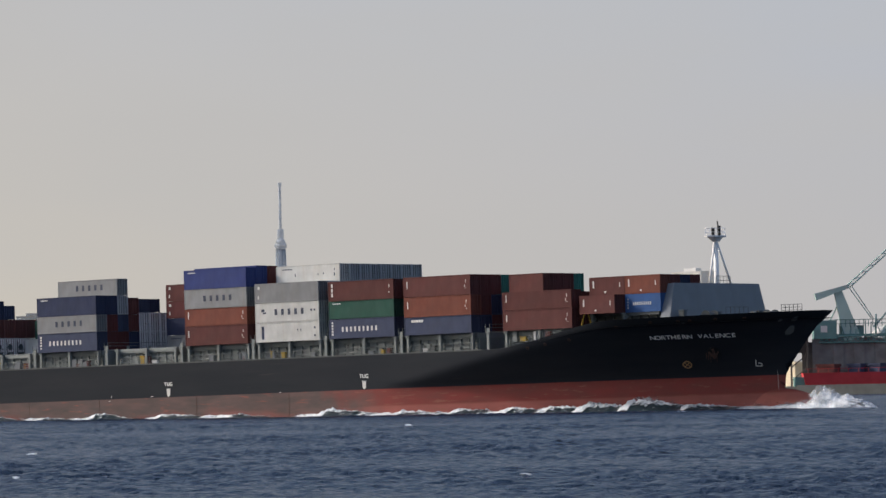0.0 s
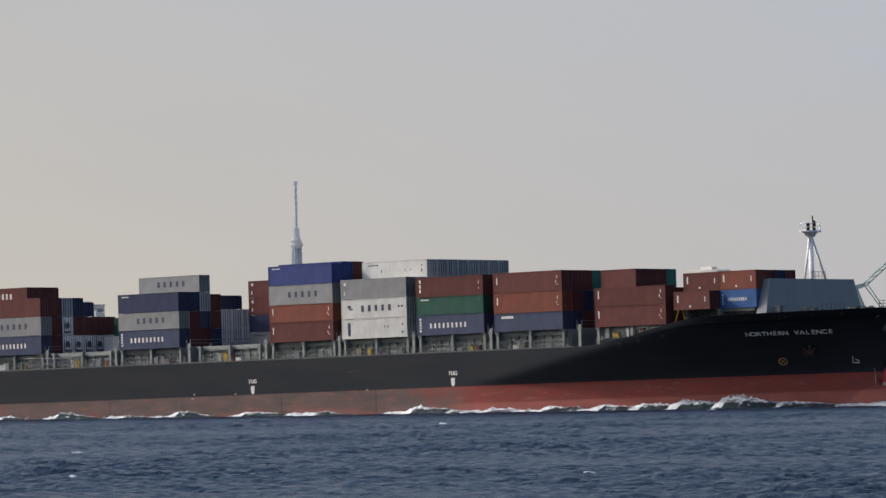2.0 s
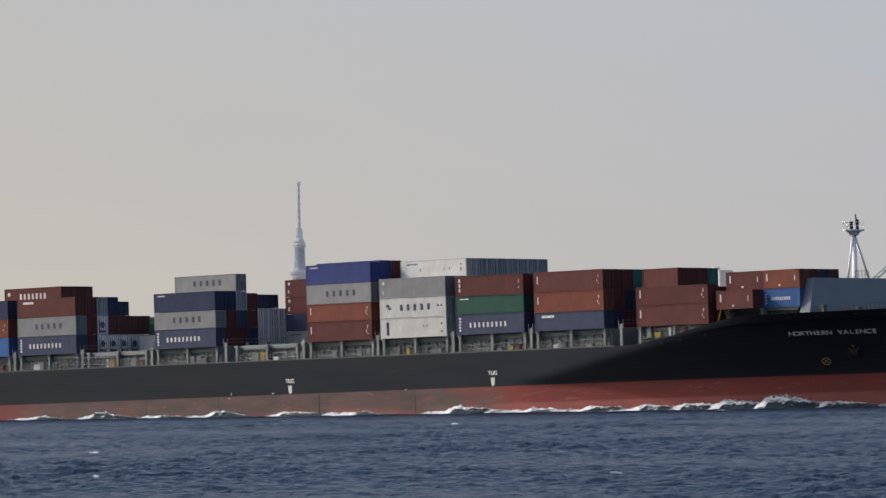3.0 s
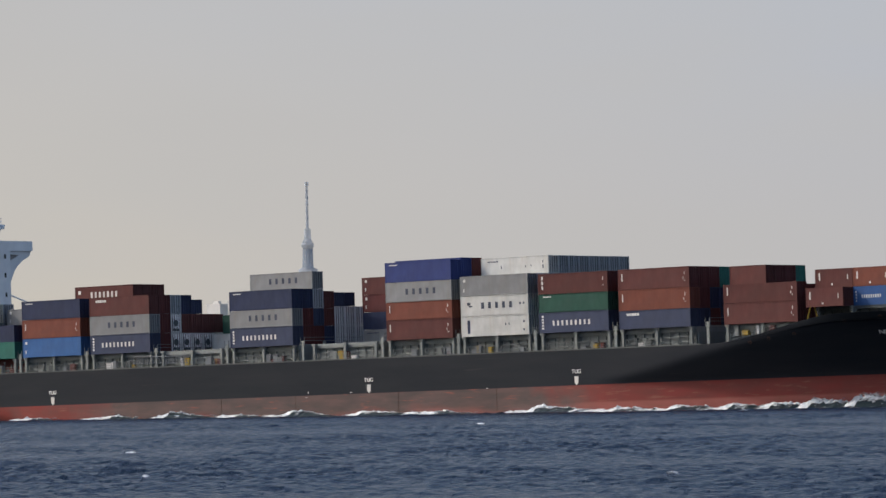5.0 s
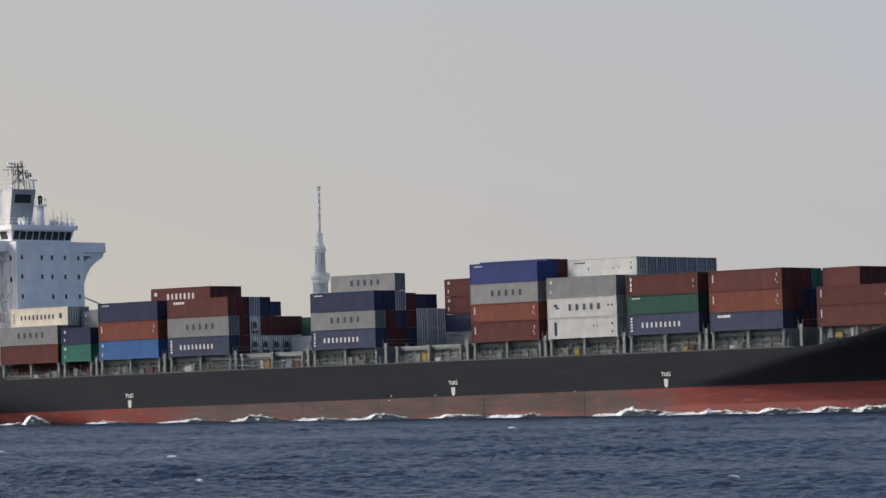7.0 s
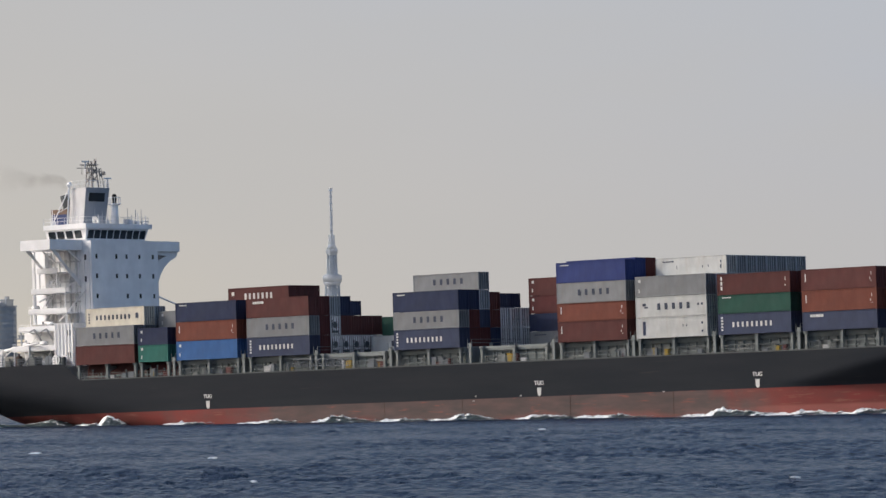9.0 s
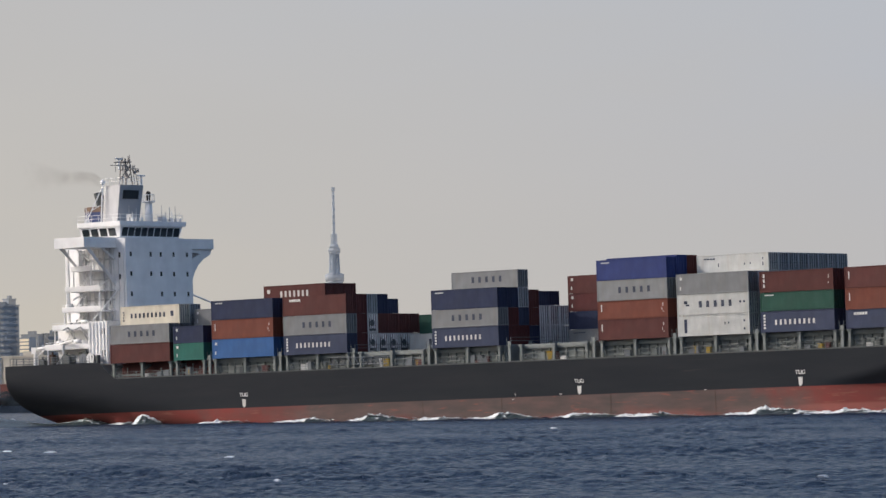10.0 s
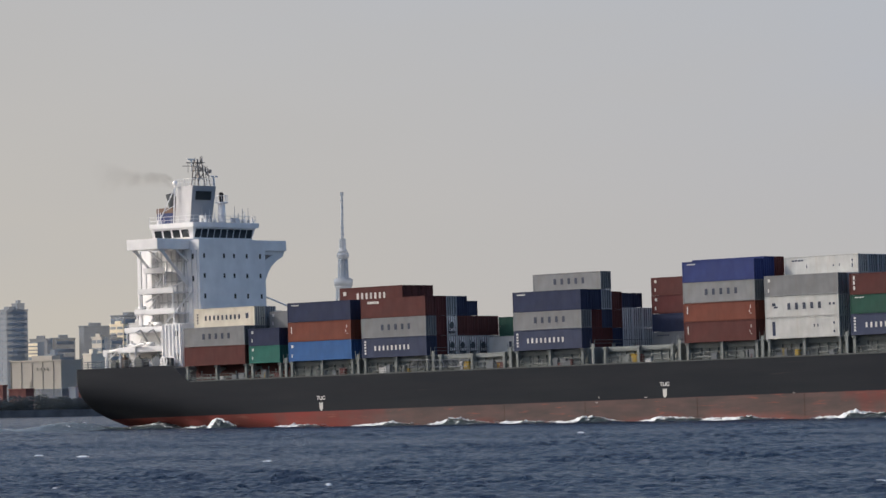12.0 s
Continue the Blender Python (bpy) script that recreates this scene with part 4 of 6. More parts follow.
def hull_marks():
    def letters(text, x, z, size, step, normal_off=0.05):
        for ch in text:
            if ch != " ":
                cu = bpy.data.curves.new("letter", "FONT")
                cu.body, cu.size, cu.extrude, cu.align_x, cu.offset = ch, size, 0.02, "CENTER", size * 0.008
                tmp = bpy.data.objects.new("letter", cu)
                me = bpy.data.meshes.new_from_object(tmp)
                me.materials.append(M_LETTER)
                bpy.data.objects.remove(tmp)
                p, nrm, fw = hull_spot(x, z)
                up = nrm.cross(fw).normalized()
                m = Matrix((fw, up, nrm)).transposed().to_4x4()
                m.translation = p + nrm * normal_off
                ob = new("letter", me)
                ob.parent, ob.matrix_basis = ship, m
                ob["label"] = "white painted hull letter"
            x += step

    letters("NORTHERN VALENCE", 68.85, 8.55, 1.16, 0.709)
    # white pusher marks with their word
    for x in (20.34, -17.44, -80.28):
        letters("TUG", x - 0.56, 4.75, 0.82, 0.56)
        bm = B()
        y = -half_width(x, 4)
        pts = [(x - 0.35, 4.45), (x - 0.2, 4.25), (x, 4.4), (x + 0.2, 4.25), (x + 0.35, 4.45), (x + 0.3, 3.4), (x, 3.1), (x - 0.3, 3.4)]
        prism(bm, [(a, y - 0.03, b) for a, b in pts], [(a, y + 0.1, b) for a, b in pts])
        part("tug_arrow", bm, M_MARK, ship, "white tug push mark")
    # thruster disc with a cross
    p, nrm, fw = hull_spot(71.2, 4.95)
    up = nrm.cross(fw).normalized()
    bm = B()
    ring = [(math.cos(k * 0.2618), math.sin(k * 0.2618)) for k in range(24)]
    for (a, b), (c, d) in zip(ring, ring[1:] + ring[:1]):
        rod(bm, p + nrm * 0.06 + fw * (a * 0.60) + up * (b * 0.60), p + nrm * 0.06 + fw * (c * 0.60) + up * (d * 0.60), 0.075, sides=5)
    for s in (1, -1):
        rod(bm, p + nrm * 0.06 - fw * 0.48 - up * (0.48 * s), p + nrm * 0.06 + fw * 0.48 + up * (0.48 * s), 0.065, sides=5)
    part("thruster_mark", bm, M_TAN, ship, "faded yellow crossed circle mark")
    # bulb mark
    bm = B()
    spots = [(80.55, 5.3), (80.25, 4.45), (81.05, 4.4), (81.1, 4.75), (80.7, 4.85)]
    vv = []
    for x, z in spots:
        q, nn, _ = hull_spot(min(x, 82.9), z)
        vv.append(q + nn * 0.05)
    for a, b in zip(vv, vv[1:]):
        rod(bm, a, b, 0.06, sides=5)
    part("bulb_mark", bm, M_MARK, ship, "white bulbous bow mark")
    for x, z, w, h in ((-29.6, 2.75, 0.4, 0.07), (-29.0, 3.3, 0.08, 0.35), (-21.0, 3.25, 0.4, 0.08), (4.2, 3.1, 0.35, 0.06)):
        part("load_mark", box(B(), x, x + w, -HALF - 0.02, -HALF + 0.05, z, z + h), M_MARK, ship)
    for x in (-46.0, -31.5, -12.0, 6.0):                 # plate seams
        part("plate_seam", box(B(), x, x + 0.06, -HALF - 0.025, -HALF + 0.05, -1.5, 3.05), M_RUST, ship)
    # draught marks down the stem as plain bars
    for k in range(9):
        q, nn, ff = hull_spot(82.8, 3.4 - 0.4 * k)
        part("draught_mark", rod(B(), q + nn * 0.04, q + nn * 0.04 + Vector((0, 0, 0.26)), 0.03, sides=5), M_MARK, ship)
    for x, z, w, h in ((86.6, 9.2, 0.7, 0.9), (88.0, 10.7, 0.5, 0.45), (86.4, 10.6, 0.35, 0.3)):
        q, nn, ff = hull_spot(x, z)
        up = nn.cross(ff).normalized()
        bm = B()
        rim = [q + nn * 0.03 + ff * (w * math.cos(k * 0.785) * (0.8 + 0.25 * (k % 3))) + up * (h * math.sin(k * 0.785 + 0.4)) for k in range(8)]
        prism(bm, rim, [c - nn * 0.2 for c in rim])
        part("paint_scrape", bm, M_DARKSTEEL, ship, "pale scraped patch near the stem")
    # rubbing scars and a rust weep under the anchor
    bm = B()
    q, nn, ff = hull_spot(75.3, 6.5)
    for k in range(6):
        rod(bm, q + ff * (0.3 * k - 0.7) + nn * 0.02, q + ff * (0.3 * k - 0.7) + nn * 0.02 + Vector((0, 0, -0.9 - 0.25 * (k % 3))), 0.07, 0.03, sides=5)
    part("rust_weep", bm, M_RUST, ship, "rust run below the anchor")


hull_marks()


# ---------------- the house ----------------
def window_row(parent, x, ys, z, w=0.55, h=0.85, name="window"):
    """Small rectangular windows with rims in the forward face."""
    for y in ys:
        bm = B()
        box(bm, x - 0.05, x + 0.03, y - w / 2 - 0.07, y + w / 2 + 0.07, z - h / 2 - 0.07, z + h / 2 + 0.07)
        f = part(name, bm, M_HOUSE, parent)
        bm = B()
        box(bm, x + 0.01, x + 0.045, y - w / 2, y + w / 2, z - h / 2, z + h / 2)
        part("pane", bm, M_GLASS, f)


def make_house():
    house = new("deckhouse")
    house.parent = ship
    house["label"] = "tall white deckhouse with bridge wings"
    F = -110.0
    bm = B()
    box(bm, F - 9.5, F, -7.75, 7.75, 8.0, 30.2)
    part("tower_wall", bm, M_HOUSE, house, "white steel accommodation block")
    rib = mesh_of("stiffener", box(B(), -0.09, 0.09, -0.17, 0, 0, 1), M_HOUSE)
    for k in range(9):                                   # upright stiffeners on the starboard wall
        ob = share("stiffener", rib, house, pose(F - 0.5 - k * 1.05, -7.75, 17.6))
        ob.scale = (1, 1, 11.0)
    bm = B()
    box(bm, F - 4.6, F - 0.5, -11.6, 11.6, 8.0, 17.3)
    box(bm, F - 14.0, F - 4.6, -8.6, 8.6, 8.0, 17.2)
    part("lower_block", bm, M_HOUSE, house, "white lower deckhouse block")
    for k in range(6):
        ob = share("stiffener", rib, house, pose(F - 0.8 - k * 0.72, -11.6, 11.2))
        ob.scale = (1, 1, 6.0)
    # windows in the forward face
    for z in (27.7, 24.65, 21.5, 18.4):
        window_row(house, F, (-6.6, -2.0, 0.35, 3.35, 6.5) if z > 22 else (-6.6, 0.4, 3.4, 6.6), z, 0.44, 0.72)
    # bridge deck with wings
    bm = B()
    w0, w1 = -118.2, -111.9
    box(bm, w0, w1, -15.1, 15.1, 28.75, 28.95)
    for y0, y1 in ((-15.1, -14.9), (14.9, 15.1)):
        box(bm, w0, w1, y0, y1, 28.95, 30.35)
    box(bm, w1 - 0.2, w1, -14.9, 14.9, 28.95, 30.35)
    part("bridge_deck", bm, M_HOUSE, house, "white bridge wing deck with solid bulwark")
    bm = B()                                             # solid front below the bridge
    box(bm, F - 9.0, w1 + 0.1, -7.6, 7.6, 28.9, 30.4)
    part("bridge_front", bm, M_HOUSE, house)
    # wing knees: a deep curved forward bracket with a triangular hole to port, raking struts elsewhere
    bm = B()
    x, back = w1 - 0.35, w1 - 0.6
    for pts in ([(7.76, 28.74), (10.0, 28.74), (10.0, 23.4), (7.76, 23.4)], [(10.0, 28.74), (15.05, 28.74), (14.6, 27.9), (10.0, 28.2)],
                [(12.2, 28.06), (14.6, 27.9), (12.9, 27.1), (11.8, 26.3), (10.9, 25.2), (10.3, 24.0), (10.0, 23.4), (10.0, 27.1)]):
        prism(bm, [(x, y, z) for y, z in pts], [(back, y, z) for y, z in pts])
    part("wing_knee", bm, M_HOUSE, house, "white curved wing bracket with a hole")
    # added dark plate that imitates the shade seen through the bracket's hole
    part("knee_web", box(B(), back - 0.3, back - 0.05, 9.9, 12.3, 27.05, 28.3), M_MASTDARK, house, "dark plate painted as shade behind the bracket's hole")
    for sg, x in ((-1, w1 - 0.4), (-1, w0 + 0.6), (1, w0 + 0.6)):
        bm = B()
        prism(bm, [(x, sg * 14.4, 28.75), (x, sg * 13.4, 28.75), (x, sg * 7.75, 22.8), (x, sg * 7.75, 23.9)], [(x - 0.25, sg * 14.4, 28.75), (x - 0.25, sg * 13.4, 28.75), (x - 0.25, sg * 7.75, 22.8), (x - 0.25, sg * 7.75, 23.9)])
        rod(bm, (x, sg * 10.6, 28.7), (x, sg * 7.75, 27.0), 0.16)
        part("wing_strut", bm, M_HOUSE, house, "white raking wing support")
    # wheelhouse
    bm = B()
    ring = lambda z, e: [(-112.3 + e, -6.4 - e, z), (-112.3 + e, 7.2 + e, z), (-120.5, 7.2 + e, z), (-120.5, -6.4 - e, z)]
    prism(bm, ring(30.3, 0), ring(32.2, 0.5))
    part("wheelhouse_wall", bm, M_HOUSE, house)
    bm = B()
    prism(bm, ring(32.2, 0.85), ring(32.95, 0.95))
    part("wheelhouse_roof", bm, M_HOUSE, house, "white wheelhouse roof with a deep fascia")
    n = 9
    for k in range(n):
        y0 = -6.3 + k * (13.5 / n)
        bm = B()
        e0, e1 = 0.06, 0.44
        prism(bm, [(-112.28 + e0, y0 + 0.12, 30.62), (-112.28 + e0, y0 + 13.5 / n - 0.12, 30.62), (-112.28 + e1, y0 + 13.5 / n - 0.12, 31.95), (-112.28 + e1, y0 + 0.12, 31.95)],
              [(-112.22 + e0, y0 + 0.12, 30.62), (-112.22 + e0, y0 + 13.5 / n - 0.12, 30.62), (-112.22 + e1, y0 + 13.5 / n - 0.12, 31.95), (-112.22 + e1, y0 + 0.12, 31.95)])
        part("bridge_window", bm, M_GLASS, house)
    for k in range(4):
        x0 = -119.9 + k * 1.85
        bm = B()
        prism(bm, [(x0, -6.46, 30.7), (x0 + 1.45, -6.46, 30.7), (x0 + 1.45, -6.84, 31.9), (x0, -6.84, 31.9)], [(x0, -6.52, 30.7), (x0 + 1.45, -6.52, 30.7), (x0 + 1.45, -6.9, 31.9), (x0, -6.9, 31.9)])
        part("bridge_window", bm, M_GLASS, house)
    # roof rail
    bm = B()
    for y in [-7.0 + 1.45 * k for k in range(11)]:
        rod(bm, (-111.6, y, 32.9), (-111.6, y, 34.0), 0.04, sides=5)
    for x in [-120.5 + 1.5 * k for k in range(6)]:
        rod(bm, (x, -7.2, 32.9), (x, -7.2, 34.0), 0.04, sides=5)
    for z in (33.45, 34.0):
        rod(bm, (-111.6, -7.2, z), (-111.6, 7.6, z), 0.035, sides=5)
        rod(bm, (-120.5, -7.2, z), (-111.6, -7.2, z), 0.035, sides=5)
    part("roof_rail", bm, M_HOUSE, house, "white pipe rail")
    # side balconies and ladders on the starboard quarter
    for x0, x1, z in ((-124.2, -114.8, 13.2), (-122.6, -114.9, 16.2), (-120.4, -112.2, 18.9), (-119.7, -112.3, 22.05), (-118.3, -114.0, 25.2)):
        bm = B()
        box(bm, x0, x1, -11.3, -7.7, z, z + 0.16)
        box(bm, x0, x1, -11.35, -11.22, z + 0.16, z + 0.85)
        box(bm, x0, x0 + 0.12, -11.3, -7.7, z + 0.16, z + 0.85)
        part("balcony", bm, M_HOUSE, house, "white side deck with solid bulwark")
        bm = B()
        for y in (-10.4, -9.6):
            rod(bm, (x0 + 0.8, y, z - 2.9), (x0 + 3.6, y, z + 0.1), 0.08, sides=6)
        for q in range(9):
            box(bm, x0 + 0.9 + q * 0.31, x0 + 1.15 + q * 0.31, -10.4, -9.6, z - 2.8 + q * 0.33, z - 2.76 + q * 0.33)
        part("stair", bm, M_HOUSE, house, "white outside ladder")
        for x in (x0 + 0.3, x1 - 0.3):
            part("pillar", rod(B(), (x, -11.1, z - 2.9), (x, -11.1, z), 0.11, sides=6), M_HOUSE, house)
        bm = B()
        for z2 in (1.15, 1.45):
            rod(bm, (x0, -11.28, z + z2 - 0.3), (x1, -11.28, z + z2 - 0.3), 0.03, sides=5)
        part("balcony_rail", bm, M_HOUSE, house)
    bm = B()
    # inboard fin added to throw shade on the recess; the outboard column follows
    box(bm, -119.3, -119.05, -8.7, -7.76, 17.3, 28.7)
    box(bm, -119.5, -119.1, -11.1, -10.8, 17.3, 28.7)
    part("screen_wall", bm, M_HOUSE, house, "white upright column, with an added fin that shades the side decks")
    for x, z in ((-116.2, 19.1), (-117.6, 22.3), (-115.6, 25.4), (-116.0, 16.4)):
        bm = B()
        box(bm, x - 0.45, x + 0.45, -7.83, -7.7, z, z + 1.95)
        box(bm, x + 0.2, x + 0.3, -7.92, -7.83, z + 0.95, z + 1.1)
        part("side_door", bm, M_MASTGREY, house, "grey weathertight door")
    bm = B()
    for z in (20.6, 23.8, 26.9):                         # cable trays and vent trunks on the wall
        box(bm, -118.9, -112.4, -7.98, -7.76, z, z + 0.25)
    for x in (-118.3, -114.3, -112.9):
        rod(bm, (x, -8.1, 17.4), (x, -8.1, 28.7), 0.16, sides=8)
    part("wall_pipes", bm, M_MASTGREY, house, "grey pipes and trays on the side wall")
    for x, y, z in ((-117.5, -11.0, 14.4), (-119.5, -10.6, 20.0), (-116.2, -10.8, 17.4), (-121.4, -10.9, 14.3)):
        bm = B()
        rod(bm, (x - 0.6, y, z), (x + 0.6, y, z), 0.34, sides=10)
        part("raft_canister", bm, M_HOUSE, house, "white life raft canister", True)
    bm = B()
    box(bm, -123.5, -119.5, -7.0, 7.0, 17.5, 30.0)
    part("engine_casing", bm, M_HOUSE, house, "white casing behind the tower")
    for p, q, r in (((F - 3.0, -7.9, 24.0), (F - 8.5, -10.8, 20.9), 0.15), ((F - 1.2, -7.9, 22.5), (F - 4.2, -11.0, 17.6), 0.13),
                    ((F - 0.5, 7.6, 21.6), (F + 6.0, 10.0, 18.6), 0.13), ((F - 0.3, -7.6, 21.4), (F + 0.4, -7.4, 17.4), 0.10)):
        part("stay", rod(B(), p, q, r), M_HOUSE, house)
    for x, z in ((F - 1.4, 27.6), (F - 1.4, 24.2), (F - 3.4, 20.4), (F - 1.6, 15.8), (F - 1.6, 12.4), (F - 5.2, 12.3), (F - 6.6, 12.3)):
        y = -7.75 if z > 17.4 else -11.6
        bm = B()
        box(bm, x - 0.3, x + 0.3, y - 0.03, y + 0.1, z - 0.42, z + 0.42)
        part("side_window", bm, M_GLASS, house)
    # signal mast block with its lattice top
    bm = B()
    prism(bm, [(-116.3, -2.6, 32.9), (-116.3, 2.4, 32.9), (-119.8, 2.2, 32.9), (-119.8, -2.2, 32.9)], [(-115.4, -2.7, 38.9), (-115.4, 2.7, 38.9), (-119.1, 2.2, 38.9), (-119.1, -2.2, 38.9)])
    part("mast_block", bm, M_MASTGREY, house, "raked white signal mast block")
    bm = B()
    prism(bm, [(-116.28, -2.62, 32.95), (-116.28, 2.42, 32.95), (-115.38, 2.72, 38.88), (-115.38, -2.72, 38.88)], [(-116.22, -2.62, 32.95), (-116.22, 2.42, 32.95), (-115.32, 2.72, 38.88), (-115.32, -2.72, 38.88)])
    part("mast_front", bm, M_MASTFRONT, house, "grey painted front of the mast block")
    bm = B()
    prism(bm, [(-115.66, -1.9, 36.7), (-115.66, 1.6, 36.7), (-115.43, 1.6, 38.05), (-115.43, -1.9, 38.05)], [(-115.50, -1.9, 36.7), (-115.50, 1.6, 36.7), (-115.28, 1.6, 38.05), (-115.28, -1.9, 38.05)])
    part("mast_window", bm, M_GLASS, house)
    bm = B()
    for y in [-2.6 + 0.87 * k for k in range(7)]:
        rod(bm, (-115.5, y, 38.9), (-115.5, y, 40.0), 0.04, sides=5)
    for x in [-118.9 + 0.83 * k for k in range(5)]:
        rod(bm, (x, -2.5, 38.9), (x, -2.5, 40.0), 0.04, sides=5)
    for z in (39.45, 40.0):
        rod(bm, (-115.5, -2.6, z), (-115.5, 2.7, z), 0.035, sides=5)
        rod(bm, (-118.9, -2.5, z), (-115.5, -2.5, z), 0.035, sides=5)
    part("mast_rail", bm, M_HOUSE, house)
    bm = B()
    cx, cy = -117.4, 0.9
    for dx, dy in ((-0.7, -0.8), (0.7, -0.8), (0.7, 0.8), (-0.7, 0.8)):
        rod(bm, (cx + dx, cy + dy, 38.9), (cx + dx * 0.5, cy + dy * 0.6, 43.2), 0.10, 0.08, 6)
    for z in (39.7, 40.9):
        for s in (-1, 1):
            rod(bm, (cx - 0.6, cy + 0.75 * s, z), (cx + 0.6, cy + 0.6 * s, z + 1.2), 0.05, sides=5)
            rod(bm, (cx + 0.62, cy + 0.72 * s, z), (cx + 0.5, cy - 0.6 * s, z + 1.2), 0.05, sides=5)
    for q in range(5):
        rod(bm, (cx + 0.7, cy - 1.4 + 0.6 * q, 41.2), (cx + 0.7, cy - 1.4 + 0.6 * q, 42.0 + 0.25 * (q % 2)), 0.12, sides=6)
    for z in (40.2, 41.4, 42.6):
        box(bm, cx - 0.75, cx + 0.75, cy - 0.85, cy + 0.85, z, z + 0.08)
    for s in (-1, 1):
        rod(bm, (cx, cy - 0.7 * s, 40.2), (cx, cy + 0.6 * s, 42.6), 0.06, sides=5)
    rod(bm, (cx, cy - 2.6, 42.55), (cx, cy + 1.2, 42.6), 0.10, sides=6)
    rod(bm, (cx, cy + 0.7, 42.6), (cx, cy + 0.7, 43.6), 0.12, 0.07, 6)
    rod(bm, (cx, cy - 0.7, 42.6), (cx, cy - 0.7, 43.3), 0.07, 0.04, 6)
    part("lattice_mast", bm, M_MASTDARK, house, "grey lattice signal mast")
    for x, y, z, w in ((-115.6, 2.5, 40.3, 1.7), (-117.4, -0.6, 43.0, 1.6)):
        bm = B()
        rod(bm, (x, y, z - 1.7), (x, y, z), 0.13, sides=8)
        box(bm, x - 0.12, x + 0.12, y - w / 2, y + w / 2, z, z + 0.22)
        part("radar_scanner", bm, M_HOUSE, house, "white radar scanner bar")
    bm = B()
    for y0, z0 in ((-1.6, 41.6), (2.9, 41.2)):
        rod(bm, (-117.2, 0.9, z0 + 0.5), (-117.2, y0 + (0.9 if y0 > 0 else -1.2), z0 + 0.4), 0.06, sides=5)
        rod(bm, (-117.2, y0, z0 - 0.6), (-117.2, y0, z0 + 1.0), 0.05, 0.03, 5)
    for y in (-1.1, -0.1, 1.9, 2.6):
        rod(bm, (-116.4, y, 38.9), (-116.5, y * 0.7 + 0.2, 41.6 + 0.5 * (y > 0)), 0.07, 0.05, 5)
        box(bm, -116.6, -116.2, y - 0.16, y + 0.16, 40.2 + 0.3 * y, 40.65 + 0.3 * y)
    rod(bm, (-117.0, 1.5, 42.6), (-117.0, 1.5, 43.7), 0.11, 0.05, 6)
    rod(bm, (-117.3, 0.2, 42.6), (-117.3, 0.2, 43.4), 0.08, 0.04, 6)
    part("mast_aerials", bm, M_MASTDARK, house, "clustered aerials and lamps on the signal mast")
    for y in (-4.6, -2.9, 3.0, 4.9, 6.2):
        bm = B()
        rod(bm, (-111.9, y, 32.95), (-111.9, y, 33.5), 0.22, 0.2, 8)
        rod(bm, (-111.9, y, 33.5), (-111.9, y, 34.9 + 0.2 * y % 0.7), 0.06, 0.03, 5)
        part("whip_aerial", bm, M_MASTGREY, house)
    part("roof_locker", box(B(), -113.6, -112.6, -3.4, -2.2, 32.95, 34.1), M_MASTGREY, house, "grey locker on the wheelhouse roof")
    part("roof_locker", box(B(), -114.2, -113.4, 4.6, 5.6, 32.95, 33.9), M_MASTGREY, house, "grey locker on the wheelhouse roof")
    bm = B()
    for sg in (-1, 1):
        rod(bm, (-119.2, sg * 2.7, 38.6), (-121.0, sg * 4.8, 32.95), 0.09, sides=6)
        rod(bm, (-119.2, sg * 2.7, 36.0), (-120.2, sg * 4.0, 35.1), 0.06, sides=5)
    part("mast_stay", bm, M_HOUSE, house, "white raking mast legs")
    # satellite dome post
    bm = B()
    rod(bm, (-112.8, 1.0, 32.9), (-112.8, 1.0, 36.0), 0.62, 0.55, 14)
    rod(bm, (-112.8, 1.0, 36.0), (-112.8, 1.0, 36.2), 1.0, 1.0, 14)
    part("dome_post", bm, M_HOUSE, house, "white round post with platform", True)
    bm = B()
    rod(bm, (-112.8, 1.0, 36.2), (-112.8, 1.0, 37.2), 0.28, 0.36, 10)
    bmesh.ops.create_uvsphere(bm, u_segments=12, v_segments=8, radius=0.38, matrix=Matrix.Translation((-112.8, 1.0, 37.4)))
    part("searchlight", bm, M_BLACK, house, "black searchlight")
    bm = B()
    for k in range(8):
        a = k * 0.785
        rod(bm, (-112.8 + 0.95 * math.cos(a), 1 + 0.95 * math.sin(a), 36.2), (-112.8 + 0.95 * math.cos(a), 1 + 0.95 * math.sin(a), 37.2), 0.035, sides=5)
    for k in range(8):
        a, b = k * 0.785, (k + 1) * 0.785
        rod(bm, (-112.8 + 0.95 * math.cos(a), 1 + 0.95 * math.sin(a), 37.2), (-112.8 + 0.95 * math.cos(b), 1 + 0.95 * math.sin(b), 37.2), 0.04, sides=5)
    part("post_rail", bm, M_HOUSE, house)
    for x, y, h in ((-112.0, 4.0, 1.6), (-112.4, 5.4, 2.4), (-113.0, 6.6, 1.9), (-112.0, 7.3, 1.5), (-112.2, -1.4, 1.9), (-119.5, -6.2, 2.6), (-120.2, -5.0, 2.0), (-112.1, -3.6, 1.5)):
        bm = B()
        rod(bm, (x, y, 32.9), (x, y, 32.9 + h), 0.09, 0.05, 6)
        rod(bm, (x, y, 33.0), (x, y, 33.6), 0.3, 0.22, 8)
        part("aerial", bm, M_HOUSE, house)
    # funnel: blue casing with a tan band and dark uptakes
    bm = B()
    box(bm, -123.4, -120.2, -2.2, 3.2, 30.0, 35.6)
    part("funnel_casing", bm, M_FUNNEL, house, "blue funnel casing")
    bm = B()
    box(bm, -123.46, -120.14, -2.26, 3.26, 34.9, 35.7)
    part("funnel_band", bm, M_BAND, house, "tan funnel band")
    bm = B()
